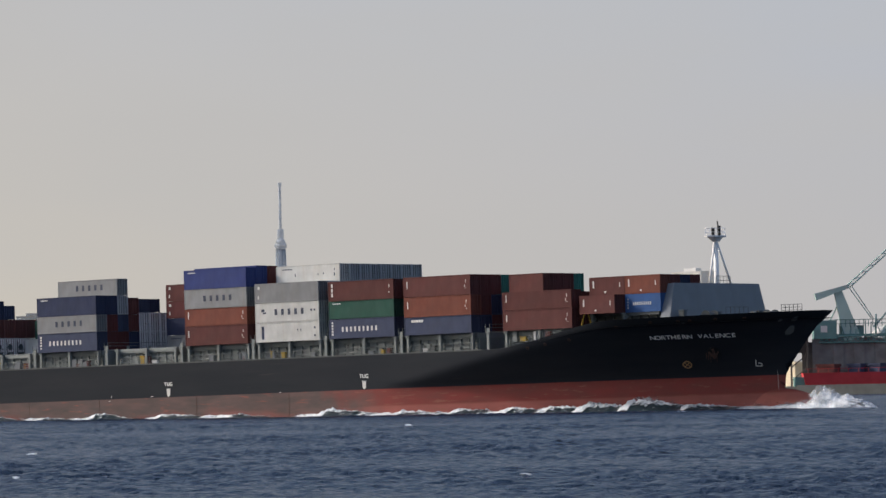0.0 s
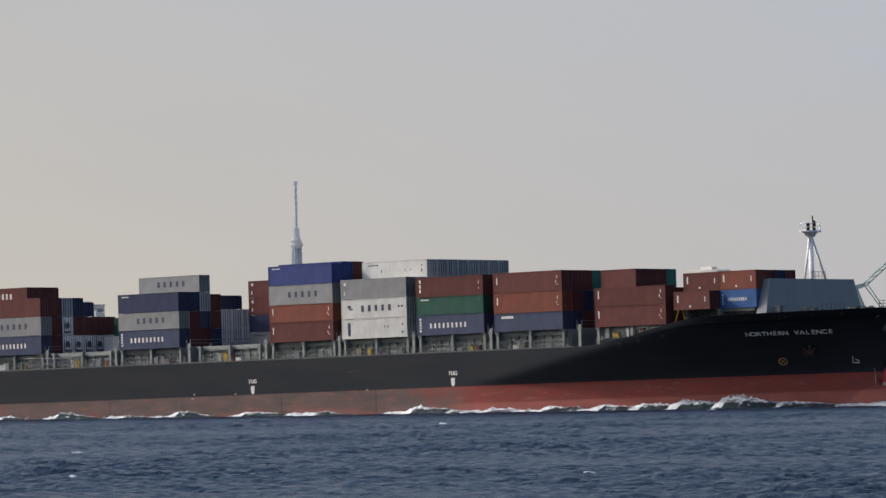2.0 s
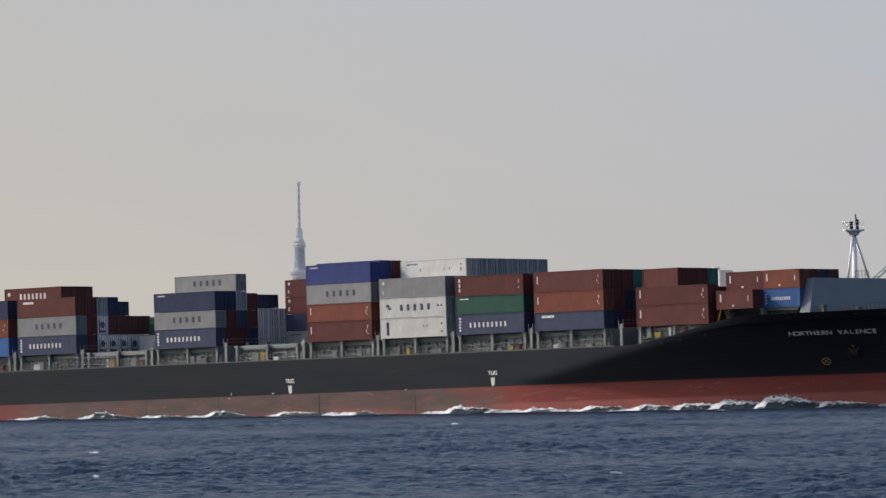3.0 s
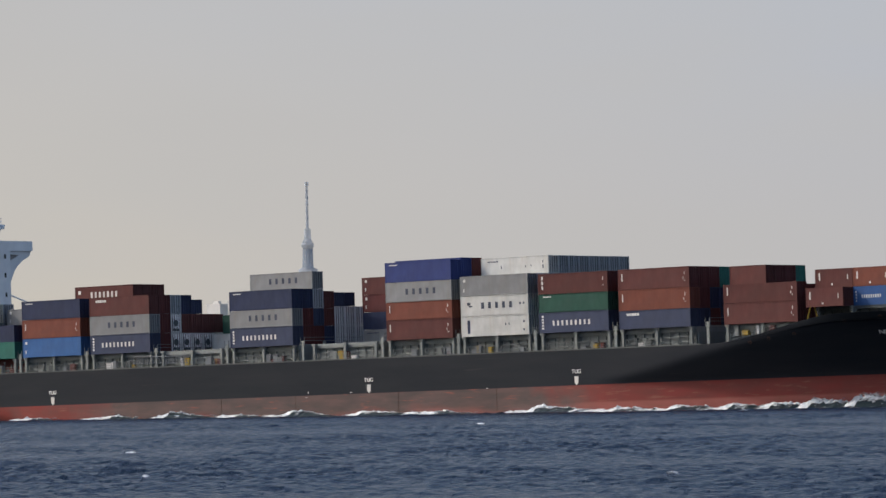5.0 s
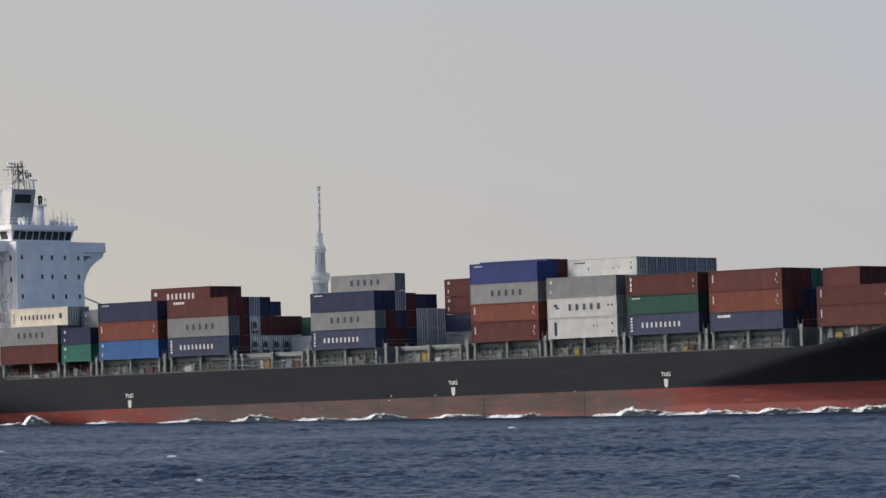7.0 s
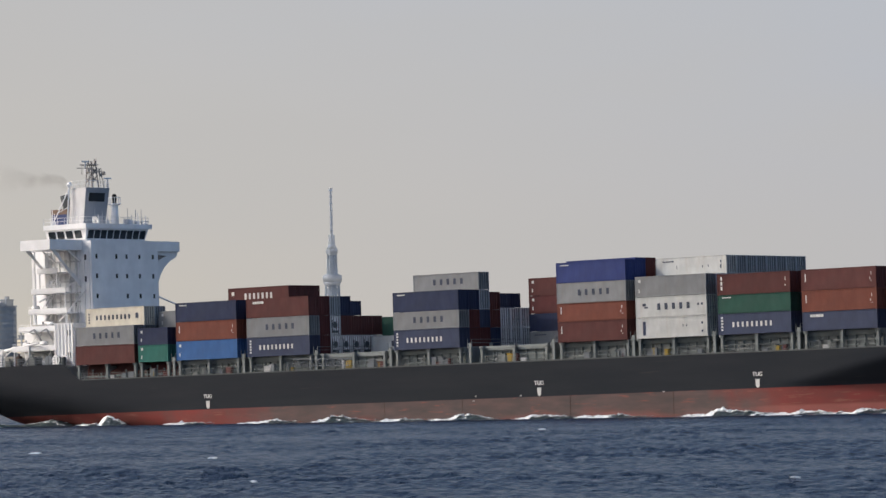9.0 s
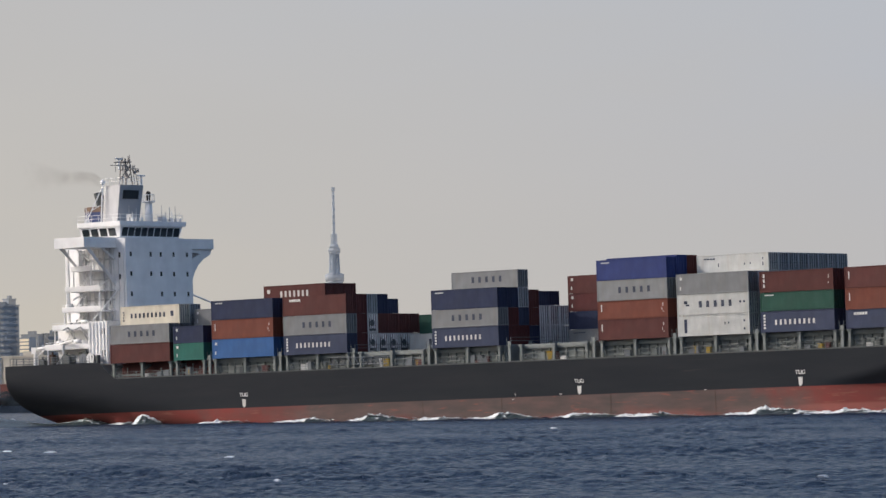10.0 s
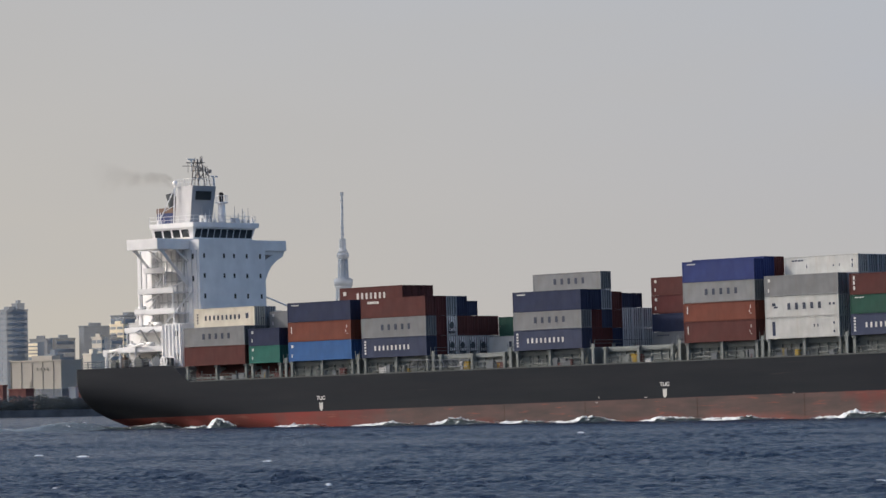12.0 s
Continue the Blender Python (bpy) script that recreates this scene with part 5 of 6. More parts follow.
    rod(bm, (-120.9, -1.2, 35.2), (-121.4, -1.3, 37.9), 0.48, 0.68, 12)
    part("exhaust_pipe", bm, M_DARKSTEEL, house, "sooty raked exhaust pipe")
    bm = B()
    rod(bm, (-122.6, 2.0, 35.6), (-123.2, 2.0, 37.6), 0.4, 0.5, 12)
    part("exhaust_pipe", bm, M_DARKSTEEL, house, "sooty raked exhaust pipe")
    bm = B()
    rod(bm, (-119.4, -2.9, 32.9), (-119.1, -2.6, 39.5), 0.13, 0.10, 8)
    bmesh.ops.create_uvsphere(bm, u_segments=12, v_segments=8, radius=0.42, matrix=Matrix.Translation((-119.1, -2.6, 39.45)))
    part("dome_mast", bm, M_HOUSE, house, "white pole with a radome", True)


make_house()


def stern_gear():
    z = 10.75
    for x in (-119.0, -116.4):
        bm = B()
        rod(bm, (x, -9.6, 14.2), (x, -11.6, 16.6), 0.16, 0.12, 8)
        rod(bm, (x, -11.6, 16.6), (x - 0.2, -12.6, 16.2), 0.12, 0.09, 8)
        box(bm, x - 0.25, x + 0.25, -10.0, -9.2, 13.4, 14.4)
        part("davit_arm", bm, M_MASTGREY, ship, "grey raking davit arm")
    for x, y, w, d, h, base, m in ((-121.6, -9.9, 1.3, 0.8, 1.2, 10.75, M_MASTGREY), (-119.4, -11.7, 0.8, 0.7, 1.5, 10.75, M_DARKSTEEL), (-117.0, -11.2, 1.6, 0.9, 1.0, 10.75, M_MASTGREY),
                                   (-115.2, -11.9, 0.6, 0.5, 1.9, 10.75, M_DARKSTEEL), (-123.4, -10.6, 0.7, 0.7, 1.7, 10.75, M_RUST), (-125.4, -11.0, 1.1, 0.6, 1.0, 10.75, M_DARKSTEEL),
                                   (-122.2, -10.4, 1.0, 0.6, 1.1, 13.4, M_MASTGREY), (-118.4, -10.6, 1.2, 0.6, 0.9, 16.4, M_MASTGREY)):
        bm = B()
        box(bm, x, x + w, y - d, y, base, base + h)
        box(bm, x - 0.06, x + w + 0.06, y - d - 0.06, y + 0.06, base + h, base + h + 0.08)
        rod(bm, (x + w * 0.5, y - d * 0.5, base + h), (x + w * 0.5, y - d * 0.5, base + h + 0.5), 0.12, 0.16, 8)
        part("deck_vent", bm, m, ship, "boxy deck vent beside the house")
    bm = B()                                             # provision crane with its jib stowed level
    rod(bm, (-128.3, -9.2, z), (-128.3, -9.2, z + 2.9), 0.40, 0.34, 12)
    box(bm, -128.8, -127.8, -9.7, -8.7, z + 2.1, z + 3.1)
    part("crane_post", bm, M_HOUSE, ship, "white deck crane post")
    bm = B()
    rod(bm, (-128.3, -9.2, z + 2.7), (-117.6, -12.2, z + 3.7), 0.27, 0.17, 8)
    rod(bm, (-128.0, -9.3, z + 1.6), (-125.2, -10.1, z + 2.9), 0.11, sides=6)
    part("crane_jib", bm, M_HOUSE, ship, "white level crane jib")
    bm = B()
    rod(bm, (-120.3, -11.5, z), (-120.3, -11.5, z + 3.4), 0.14, sides=8)
    part("jib_rest", bm, M_HOUSE, ship)
    bm = B()
    pts = [(-129.2, -12.8)] + [(-128.6 + 1.4 * k, -half_width(-128.6 + 1.4 * k, 10.8) + 0.25) for k in range(13)]
    pts = [(-129.2, y) for y in (12, 8, 4, 0, -4, -8)] + pts
    for (xa, ya), (xb, yb) in zip(pts, pts[1:]):
        for h in (0.45, 0.85, 1.25):
            rod(bm, (xa, ya, z + h), (xb, yb, z + h), 0.035, sides=5)
    for xa, ya in pts:
        rod(bm, (xa, ya, z), (xa, ya, z + 1.25), 0.045, sides=5)
    part("stern_rail", bm, M_BWGREY, ship, "grey pipe rail round the poop")
    for x, y, m in ((-124.5, -9.5, M_DARKSTEEL), (-121.5, -8.0, M_MAROON), (-118.0, -12.6, M_DARKSTEEL), (-114.0, -12.9, M_BWGREY), (-112.4, -12.9, M_HOUSE)):
        bm = B()
        rod(bm, (x, y - 0.9, z + 0.85), (x, y + 0.9, z + 0.85), 0.55, sides=12)
        for e in (-1.0, 0.9):
            rod(bm, (x, y + e, z + 0.85), (x, y + e + 0.1, z + 0.85), 0.8, sides=12)
        box(bm, x - 0.7, x + 0.7, y - 1.1, y + 1.1, z - 0.05, z + 0.35)
        part("winch", bm, m, ship)
    for x in (-120.5, -117.0, -112.0, -111.0):
        bm = B()
        rod(bm, (x, -13.6, z), (x, -13.6, z + 1.3), 0.3, 0.34, 10)
        part("bollard", bm, M_DARKSTEEL, ship)


stern_gear()


# ---------------- foam along the hull ----------------
FOAMS = []
# cross-section of a wave that stands against the plating: offset outboard and share of the height
SEA = -0.45                                           # the water lies this far below the ship's datum
COARSE = ((3.2, -0.25), (2.6, 0.08), (2.0, 0.38), (1.5, 0.70), (1.05, 0.93), (0.7, 1.0), (0.35, 0.88), (0.0, 0.5), (-0.3, 0.0))
SECTION = [tuple(a[i] + (b[i] - a[i]) * f for i in (0, 1)) for a, b in zip(COARSE, COARSE[1:]) for f in (0.0, 0.5)] + [COARSE[-1]]


def across(values, k):
    """Value at half-step k of a row given at the coarse steps."""
    i = min(k // 2, len(values) - 2)
    return values[i] + (values[i + 1] - values[i]) * (k / 2 - i)



def ribbon(name, xs, base, top, thick, mat, parent=None, swell=1.0, rough=0.0, seed=0):
    """A wave-shaped strip. base(x): y of the plating side; top(x): height over the sea; thick(x, k): cover, 0 to 1."""
    bm = B()
    lay = bm.verts.layers.float.new("thick")
    rows = []
    for x in xs:
        h = top(x)
        row = []
        for k, (off, part_h) in enumerate(SECTION):
            jag = rough * (noise.noise(Vector((x * 1.1, k * 0.35, seed))) + 0.7 * noise.noise(Vector((x * 2.9, k * 0.6, seed + 5))) + 0.5 * noise.noise(Vector((x * 6.5, k * 1.1, seed + 9))))
            v = bm.verts.new((x, base(x) - off * swell * (0.6 + 0.4 * min(1.0, h)), h * part_h * (1 + jag) + 0.06 * part_h - 0.0149 * x + SEA))
            v[lay] = thick(x, k)
            row.append(v)
        rows.append(row)
    for a, b in zip(rows, rows[1:]):
        for k in range(len(SECTION) - 1):
            bm.faces.new((a[k], b[k], b[k + 1], a[k + 1]))
    if parent is not None:
        return part(name, bm, mat, parent, "", True)
    return new(name, mesh_of(name, bm, mat, True))


def plating(x):
    return -half_width(x, SEA - 0.0149 * x + 0.3)


def crest(xc, high, body, tail, seed):
    """One standing wave at the hull: dark smooth flank forward, torn foam over its back and trailing aft."""
    def top(x):
        u = (x - xc) / body
        if u < 0:
            return high * smooth01(1 + (x - xc) / 3.2)
        rag = 1 + 0.35 * noise.noise(Vector((x * 0.55, seed, 4))) + 0.2 * noise.noise(Vector((x * 1.7, seed, 7)))
        return high * rag * smooth01(1 - u)
    xs = [xc - 3.2 + (body + 3.2) * i / 70 for i in range(71)]
    ob = ribbon("hull_wave", xs, plating, top, lambda x, k: 1.0, M_SWELL, None, 1.0, 0.10, seed)
    tagged(ob, "dark steep wave with white foam against the hull", "wave", "wash along the hull", kind="stuff")

    def ftop(x):
        low = 0.26 + 0.22 * noise.noise(Vector((x * 0.8, seed, 1)))
        fade = smooth01((x - (xc - tail)) / (tail * 0.4))
        return max(top(x) * 1.06 + 0.06, low * fade) + 0.22 * max(0.0, noise.noise(Vector((x * 2.4, seed, 9))))

    white = 1.3 if xc > 40 or xc < -95 else 1.0

    def fthick(x, k):
        patch = 0.30 * noise.noise(Vector((x * 0.45, k * 0.12, seed + 2)))
        if x < xc:
            along = smooth01((x - (xc - tail)) / (tail * 0.5))
            return white * (0.84 + patch) * along * across((0.05, 0.5, 0.8, 0.95, 1.0, 1.0, 0.95, 0.6, 0.3), k)
        u = (x - xc) / (body * 0.9)
        return white * (0.90 + patch) * max(0.0, 1 - u) ** 0.6 * across((0.0, 0.08, 0.22, 0.42, 0.8, 1.0, 1.0, 0.8, 0.4), k) ** (1.0 + 2.0 * u)
    xs = [xc - tail + (body + tail) * i / 150 for i in range(151)]
    ribbon("foam", xs, lambda x: plating(x) - 0.06, ftop, fthick, M_FOAM, ob, 1.03, 0.26, seed + 20)
    if high > 0.8:                                       # thin spray flung off the steeper crests
        xs = [xc - 2.5 + (0.6 * body + 2.5) * i / 60 for i in range(61)]
        for q in (0, 1):
            ribbon("spray", xs, lambda x: plating(x) + 0.15 + 0.25 * q, lambda x: top(x) * (1.2 + 0.25 * q) * (1 + 0.3 * noise.noise(Vector((x * 1.1, seed, 30 + q)))),
                   lambda x, k: (0.85 - 0.2 * q) * across((0, 0, 0.1, 0.4, 0.8, 0.9, 0.7, 0.4, 0.1), k) * smooth01((x - xc + 2.5) / 2) * (1 - smooth01((x - xc) / (0.6 * body))), M_SPRAY, ob, 0.8, 0.28, seed + 31 + q)
    FOAMS.append(ob)


# place along the hull, height, length of the flank, length of the foam trail
for k, spec in enumerate(((-106.5, 0.2, 4.0, 5.0), (-101.5, 1.6, 4.5, 2.6), (-84.0, 0.25, 6.0, 6.0), (-67.0, 0.45, 6.0, 8.0), (-55.5, 0.7, 11.0, 5.0), (-42.0, 0.25, 7.0, 6.0), (-31.0, 0.75, 8.0, 7.5), (-17.8, 0.55, 12.0, 4.5),
                          (-4.0, 0.35, 8.0, 9.0), (14.2, 0.78, 14.0, 8.0), (21.0, 0.35, 6.0, 8.0), (28.0, 0.5, 9.0, 10.0), (37.0, 0.6, 9.0, 10.0), (45.0, 0.7, 8.0, 9.0), (51.0, 0.75, 9.0, 9.0), (56.5, 1.0, 11.0, 8.0), (63.0, 1.3, 14.0, 9.0), (71.0, 0.7, 12.0, 9.0))):
    crest(*spec, k * 3.7 + 1.0)


def bow_wave():
    """The wedge of water thrown up at the forefoot, with spray over it."""
    def side(x):
        if x < 82:
            return plating(x) + 0.1
        return plating(82) + 0.1 - 2.4 * smooth01((x - 82) / 6) + 1.0 * smooth01((x - 89) / 6)

    def top(x):
        rise = 0.25 + 0.40 * smooth01((x - 74) / 10) + 1.45 * smooth01((x - 89.6) / 3.0)
        u = min(1.0, max(0.0, (x - 92.2) / 7.6))
        return rise * (1 - u) ** 0.62 + 0.02
    xs = [66 + 34 * i / 150 for i in range(151)]
    ob = ribbon("bow_wave", xs, side, lambda x: top(x) * 0.8, lambda x, k: 0.75 * across((0.35, 0.8, 1, 1, 1, 1, 1, 1, 1), k) * smooth01((x - 66) / 7) * (1 - 0.5 * smooth01((x - 94.5) / 3)), M_FOAM, None, 1.0, 0.22, 3)
    tagged(ob, "white bow wave thrown up by the ship's forefoot", "wave", "wash along the hull", kind="stuff")
    for q, (gain, back, sd) in enumerate(((1.0, 0.5, 11), (1.18, -0.6, 17), (1.42, -1.6, 23))):
        ribbon("spray", xs[50:], lambda x: side(x) + back, lambda x: top(x) * gain * (1 + 0.15 * noise.noise(Vector((x * 0.9, sd, 0)))),
               lambda x, k: (0.9 - 0.27 * q) * across((0.5, 0.9, 1, 0.95, 0.85, 0.7, 0.6, 0.5, 0.4), k) * smooth01((x - 87.0) / 4) * (1 - 0.6 * smooth01((x - 95) / 4.5)), M_SPRAY, ob, 1.0, 0.35, sd)
    FOAMS.append(ob)


bow_wave()


def stern_wake():
    """Low ridges and broken foam that spread from the counter."""
    def side(x):
        return -9.5 + (x + 112) * 0.10

    def top(x):
        return (0.75 + 0.45 * math.sin((x + 118) * 0.30)) * smooth01((-110 - x) / 6) * (1 - 0.4 * smooth01((-150 - x) / 40))
    xs = [-190 + 80 * i / 160 for i in range(161)]
    ob = ribbon("wake", xs, side, top, lambda x, k: 1.0, M_SWELL, None, 1.6, 0.12, 40)
    tagged(ob, "low foaming wake behind the ship's stern", "wake", "wash along the hull", kind="stuff")
    ribbon("foam", xs, lambda x: side(x) - 0.08, lambda x: top(x) + 0.05,
           lambda x, k: across((0.0, 0.1, 0.2, 0.34, 0.5, 0.66, 0.66, 0.6, 0.4), k) * (0.95 - 0.5 * smooth01((-114 - x) / 14)) * smooth01((-110 - x) / 4), M_FOAM, ob, 1.62, 0.2, 44)
    FOAMS.append(ob)


stern_wake()


def whitecaps():
    """Small scattered breaking crests out on the open water."""
    rng = random.Random(21)
    bm = B()
    lay = bm.verts.layers.float.new("thick")
    for _ in range(8):
        r = 140 * (620 / 140) ** rng.random()
        a = radians(rng.uniform(-7, 7))
        cx, cy, ln = r * math.sin(a), r * math.cos(a), rng.uniform(0.15, 0.35) * (0.6 + r / 300)
        z0 = float(wave_height(np.array([cx]), np.array([cy]))[0])
        rows = []
        for i in range(9):
            u = i / 8 - 0.5
            rows.append([])
            for j, (dy, dz) in enumerate(((-0.35, -0.02), (-0.1, 0.10), (0.15, 0.12), (0.4, 0.0))):
                v = bm.verts.new((cx + u * ln * 2, cy + dy * (0.6 + 0.5 * noise.noise(Vector((u * 4, cx, 0)))) + 0.3 * u, z0 + 0.05 + dz * (1 - 3 * u * u)))
                v[lay] = 0.75 * (1 - 3.4 * u * u) * (0.3, 1, 1, 0.4)[j]
                rows[-1].append(v)
        for p, q in zip(rows, rows[1:]):
            for j in range(3):
                bm.faces.new((p[j], q[j], q[j + 1], p[j + 1]))
    ob = new("whitecaps", mesh_of("whitecaps", bm, M_FOAM, True))
    return tagged(ob, "small scattered whitecaps on the open water", "whitecaps", kind="stuff")


caps = whitecaps()

# ---------------- far shore ----------------
ASKEW = 40.0


def block(name, xc, y, lit, shade, z1, mat, label, z0=2.0, floors=0, cols=0, glass=None, category="building", rows=1.0, plant=True):
    """A flat-roofed building with one corner towards the water: lit and shade are the widths that its two walls take up as seen from the sea."""
    w, dp = lit / math.cos(radians(ASKEW)), shade / math.sin(radians(ASKEW))
    ob = new(name)
    ob.location, ob.rotation_euler = (xc, y, 0), (0, 0, -radians(ASKEW))
    bm = B()
    box(bm, -w, 0, 0, dp, z0, z1)
    part("wall", bm, mat, ob)
    bm = B()
    box(bm, -w - 0.3, 0.3, -0.3, dp + 0.3, z1, z1 + 0.7)
    if plant:
        box(bm, -w * 0.7, -w * 0.3, dp * 0.3, dp * 0.7, z1 + 0.7, z1 + 2.6)
    part("roof", bm, mat, ob)
    if floors:
        h = (z1 - z0) / floors
        bm = B()
        box(bm, 0, w / max(1, cols) * 0.8, -0.25, 0.15, 0, h * 0.42)
        me = mesh_of("window", bm, glass or M_FARGLASS)
        bm = B()
        box(bm, -0.15, 0.25, 0.05 * dp, 0.95 * dp, 0, h * 0.42)
        me2 = mesh_of("window", bm, glass or M_FARGLASS)
        for f in range(int(floors * (1 - rows)), floors):
            for c in range(cols):
                share("window", me, ob, pose(-w + w * (c + 0.1) / cols, 0, z0 + h * (f + 0.3)))
            share("window", me2, ob, pose(0, 0, z0 + h * (f + 0.3)))
    return tagged(ob, label, category)


def shore():
    # dark seawall on the near-town side
    bm = B()
    box(bm, -900, -90, 2010, 3300, -2, 2.6)
    ob = new("quay", mesh_of("quay", bm, M_SHORE))
    tagged(ob, "long dark stone quay across the water", "quay", kind="structure")
    rng = random.Random(11)
    verts, faces = [], []
    x = -345.0
    while x < -90:                                       # crown after crown, each a cloud of small leafy flakes
        wide, tall, back = rng.uniform(2.6, 4.8), rng.uniform(3.6, 6.8), rng.uniform(0, 5)
        for _ in range(420):
            a, u, e = rng.uniform(0, 6.283), rng.random() ** 0.5, rng.uniform(-1, 1)
            c = Vector((x + wide * u * math.cos(a) * math.sqrt(1 - e * e * 0.7), 2013 + back + 0.6 * wide * u * math.sin(a), 2.5 + tall * (0.48 + 0.5 * e * (0.8 + 0.25 * u))))
            k = len(verts)
            for q in range(4):
                verts.append(c + Vector((rng.uniform(-0.5, 0.5), rng.uniform(-0.4, 0.4), rng.uniform(-0.45, 0.45))))
            faces += [(k, k + 1, k + 2), (k, k + 2, k + 3), (k + 1, k + 2, k + 3), (k, k + 1, k + 3)]
        x += wide * rng.uniform(0.45, 0.9)
    me = bpy.data.meshes.new("shore_trees")
    me.from_pydata(verts, [], faces)
    me.materials.append(M_TREES)
    tagged(new("shore_trees", me), "dark hazy trees along the far quay", "trees", kind="stuff")
    store = block("warehouse", -194.0, 2050, 24, 8, 23.6, M_WARE, "long beige warehouse with panel joints on the far shore")
    for k in range(5):
        part("panel_joint", box(B(), -31.2 + 6.6 * k, -30.95 + 6.6 * k, -0.3, 0.1, 3.0, 23.4), M_JOINT, store)
    for k in range(4):
        part("sign_bar", box(B(), -15.2 + 2.1 * k, -14.2 + 2.1 * k, -0.35, 0.05, 19.8, 21.0), M_JOINT, store)
    part("doorway", box(B(), -19.6, -18.8, -0.35, 0.05, 10.5, 15.0), M_JOINT, store)
    block("roof_plant", -200.0, 2088, 5, 3, 26.6, M_OFFICE, "grey plant room behind the warehouse roof")
    block("roof_plant", -184.5, 2092, 4, 5, 26.5, M_CONC, "pale plant room behind the warehouse roof")
    # haze on the town comes from part-transparent walls and windows
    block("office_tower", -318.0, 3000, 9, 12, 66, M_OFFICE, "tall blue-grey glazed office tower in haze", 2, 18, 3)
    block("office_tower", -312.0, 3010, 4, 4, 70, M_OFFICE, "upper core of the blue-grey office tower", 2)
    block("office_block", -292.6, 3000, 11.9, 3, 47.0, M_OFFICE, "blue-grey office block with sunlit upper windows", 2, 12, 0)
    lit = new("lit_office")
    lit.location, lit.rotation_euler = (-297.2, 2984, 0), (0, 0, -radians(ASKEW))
    # the sun's glint on the glass, painted as matt pale gold bands
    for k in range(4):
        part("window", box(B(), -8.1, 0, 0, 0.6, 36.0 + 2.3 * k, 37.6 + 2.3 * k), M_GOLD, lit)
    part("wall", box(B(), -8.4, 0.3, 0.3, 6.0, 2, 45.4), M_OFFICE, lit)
    tagged(lit, "narrow office building with sun glint painted as four gold window bands", "building")
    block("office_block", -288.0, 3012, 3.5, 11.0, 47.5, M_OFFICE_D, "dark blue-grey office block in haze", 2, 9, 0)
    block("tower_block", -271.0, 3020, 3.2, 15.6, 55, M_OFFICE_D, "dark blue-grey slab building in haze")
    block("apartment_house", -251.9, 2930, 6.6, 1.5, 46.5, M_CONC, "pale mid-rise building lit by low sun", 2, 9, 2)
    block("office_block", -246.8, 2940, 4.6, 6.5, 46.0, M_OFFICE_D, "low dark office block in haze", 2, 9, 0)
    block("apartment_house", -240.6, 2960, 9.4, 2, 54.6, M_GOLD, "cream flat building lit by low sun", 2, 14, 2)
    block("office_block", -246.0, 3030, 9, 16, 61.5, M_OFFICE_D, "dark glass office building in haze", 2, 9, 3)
    for x, y, w, z, m in ((-218, 2036, 4, 13, M_SHED), (-187, 2040, 3, 11.6, M_OFFICE), (-180, 2040, 7, 11.8, M_SHED), (-208.5, 2040, 8, 11.3, M_SHED), (-193, 2044, 14, 11.0, M_OFFICE_D), (-224, 2040, 8, 11.4, M_SHED), (-232, 2040, 7, 10.8, M_OFFICE_D)):
        block("quay_shed", x, y, w, w * 0.4, z, m, "small painted shed on the far quay", category="shed", plant=False)
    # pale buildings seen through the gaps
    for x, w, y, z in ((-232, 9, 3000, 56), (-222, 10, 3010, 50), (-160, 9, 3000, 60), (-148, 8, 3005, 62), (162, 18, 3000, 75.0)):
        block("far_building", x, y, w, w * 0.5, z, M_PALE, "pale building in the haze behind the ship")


shore()


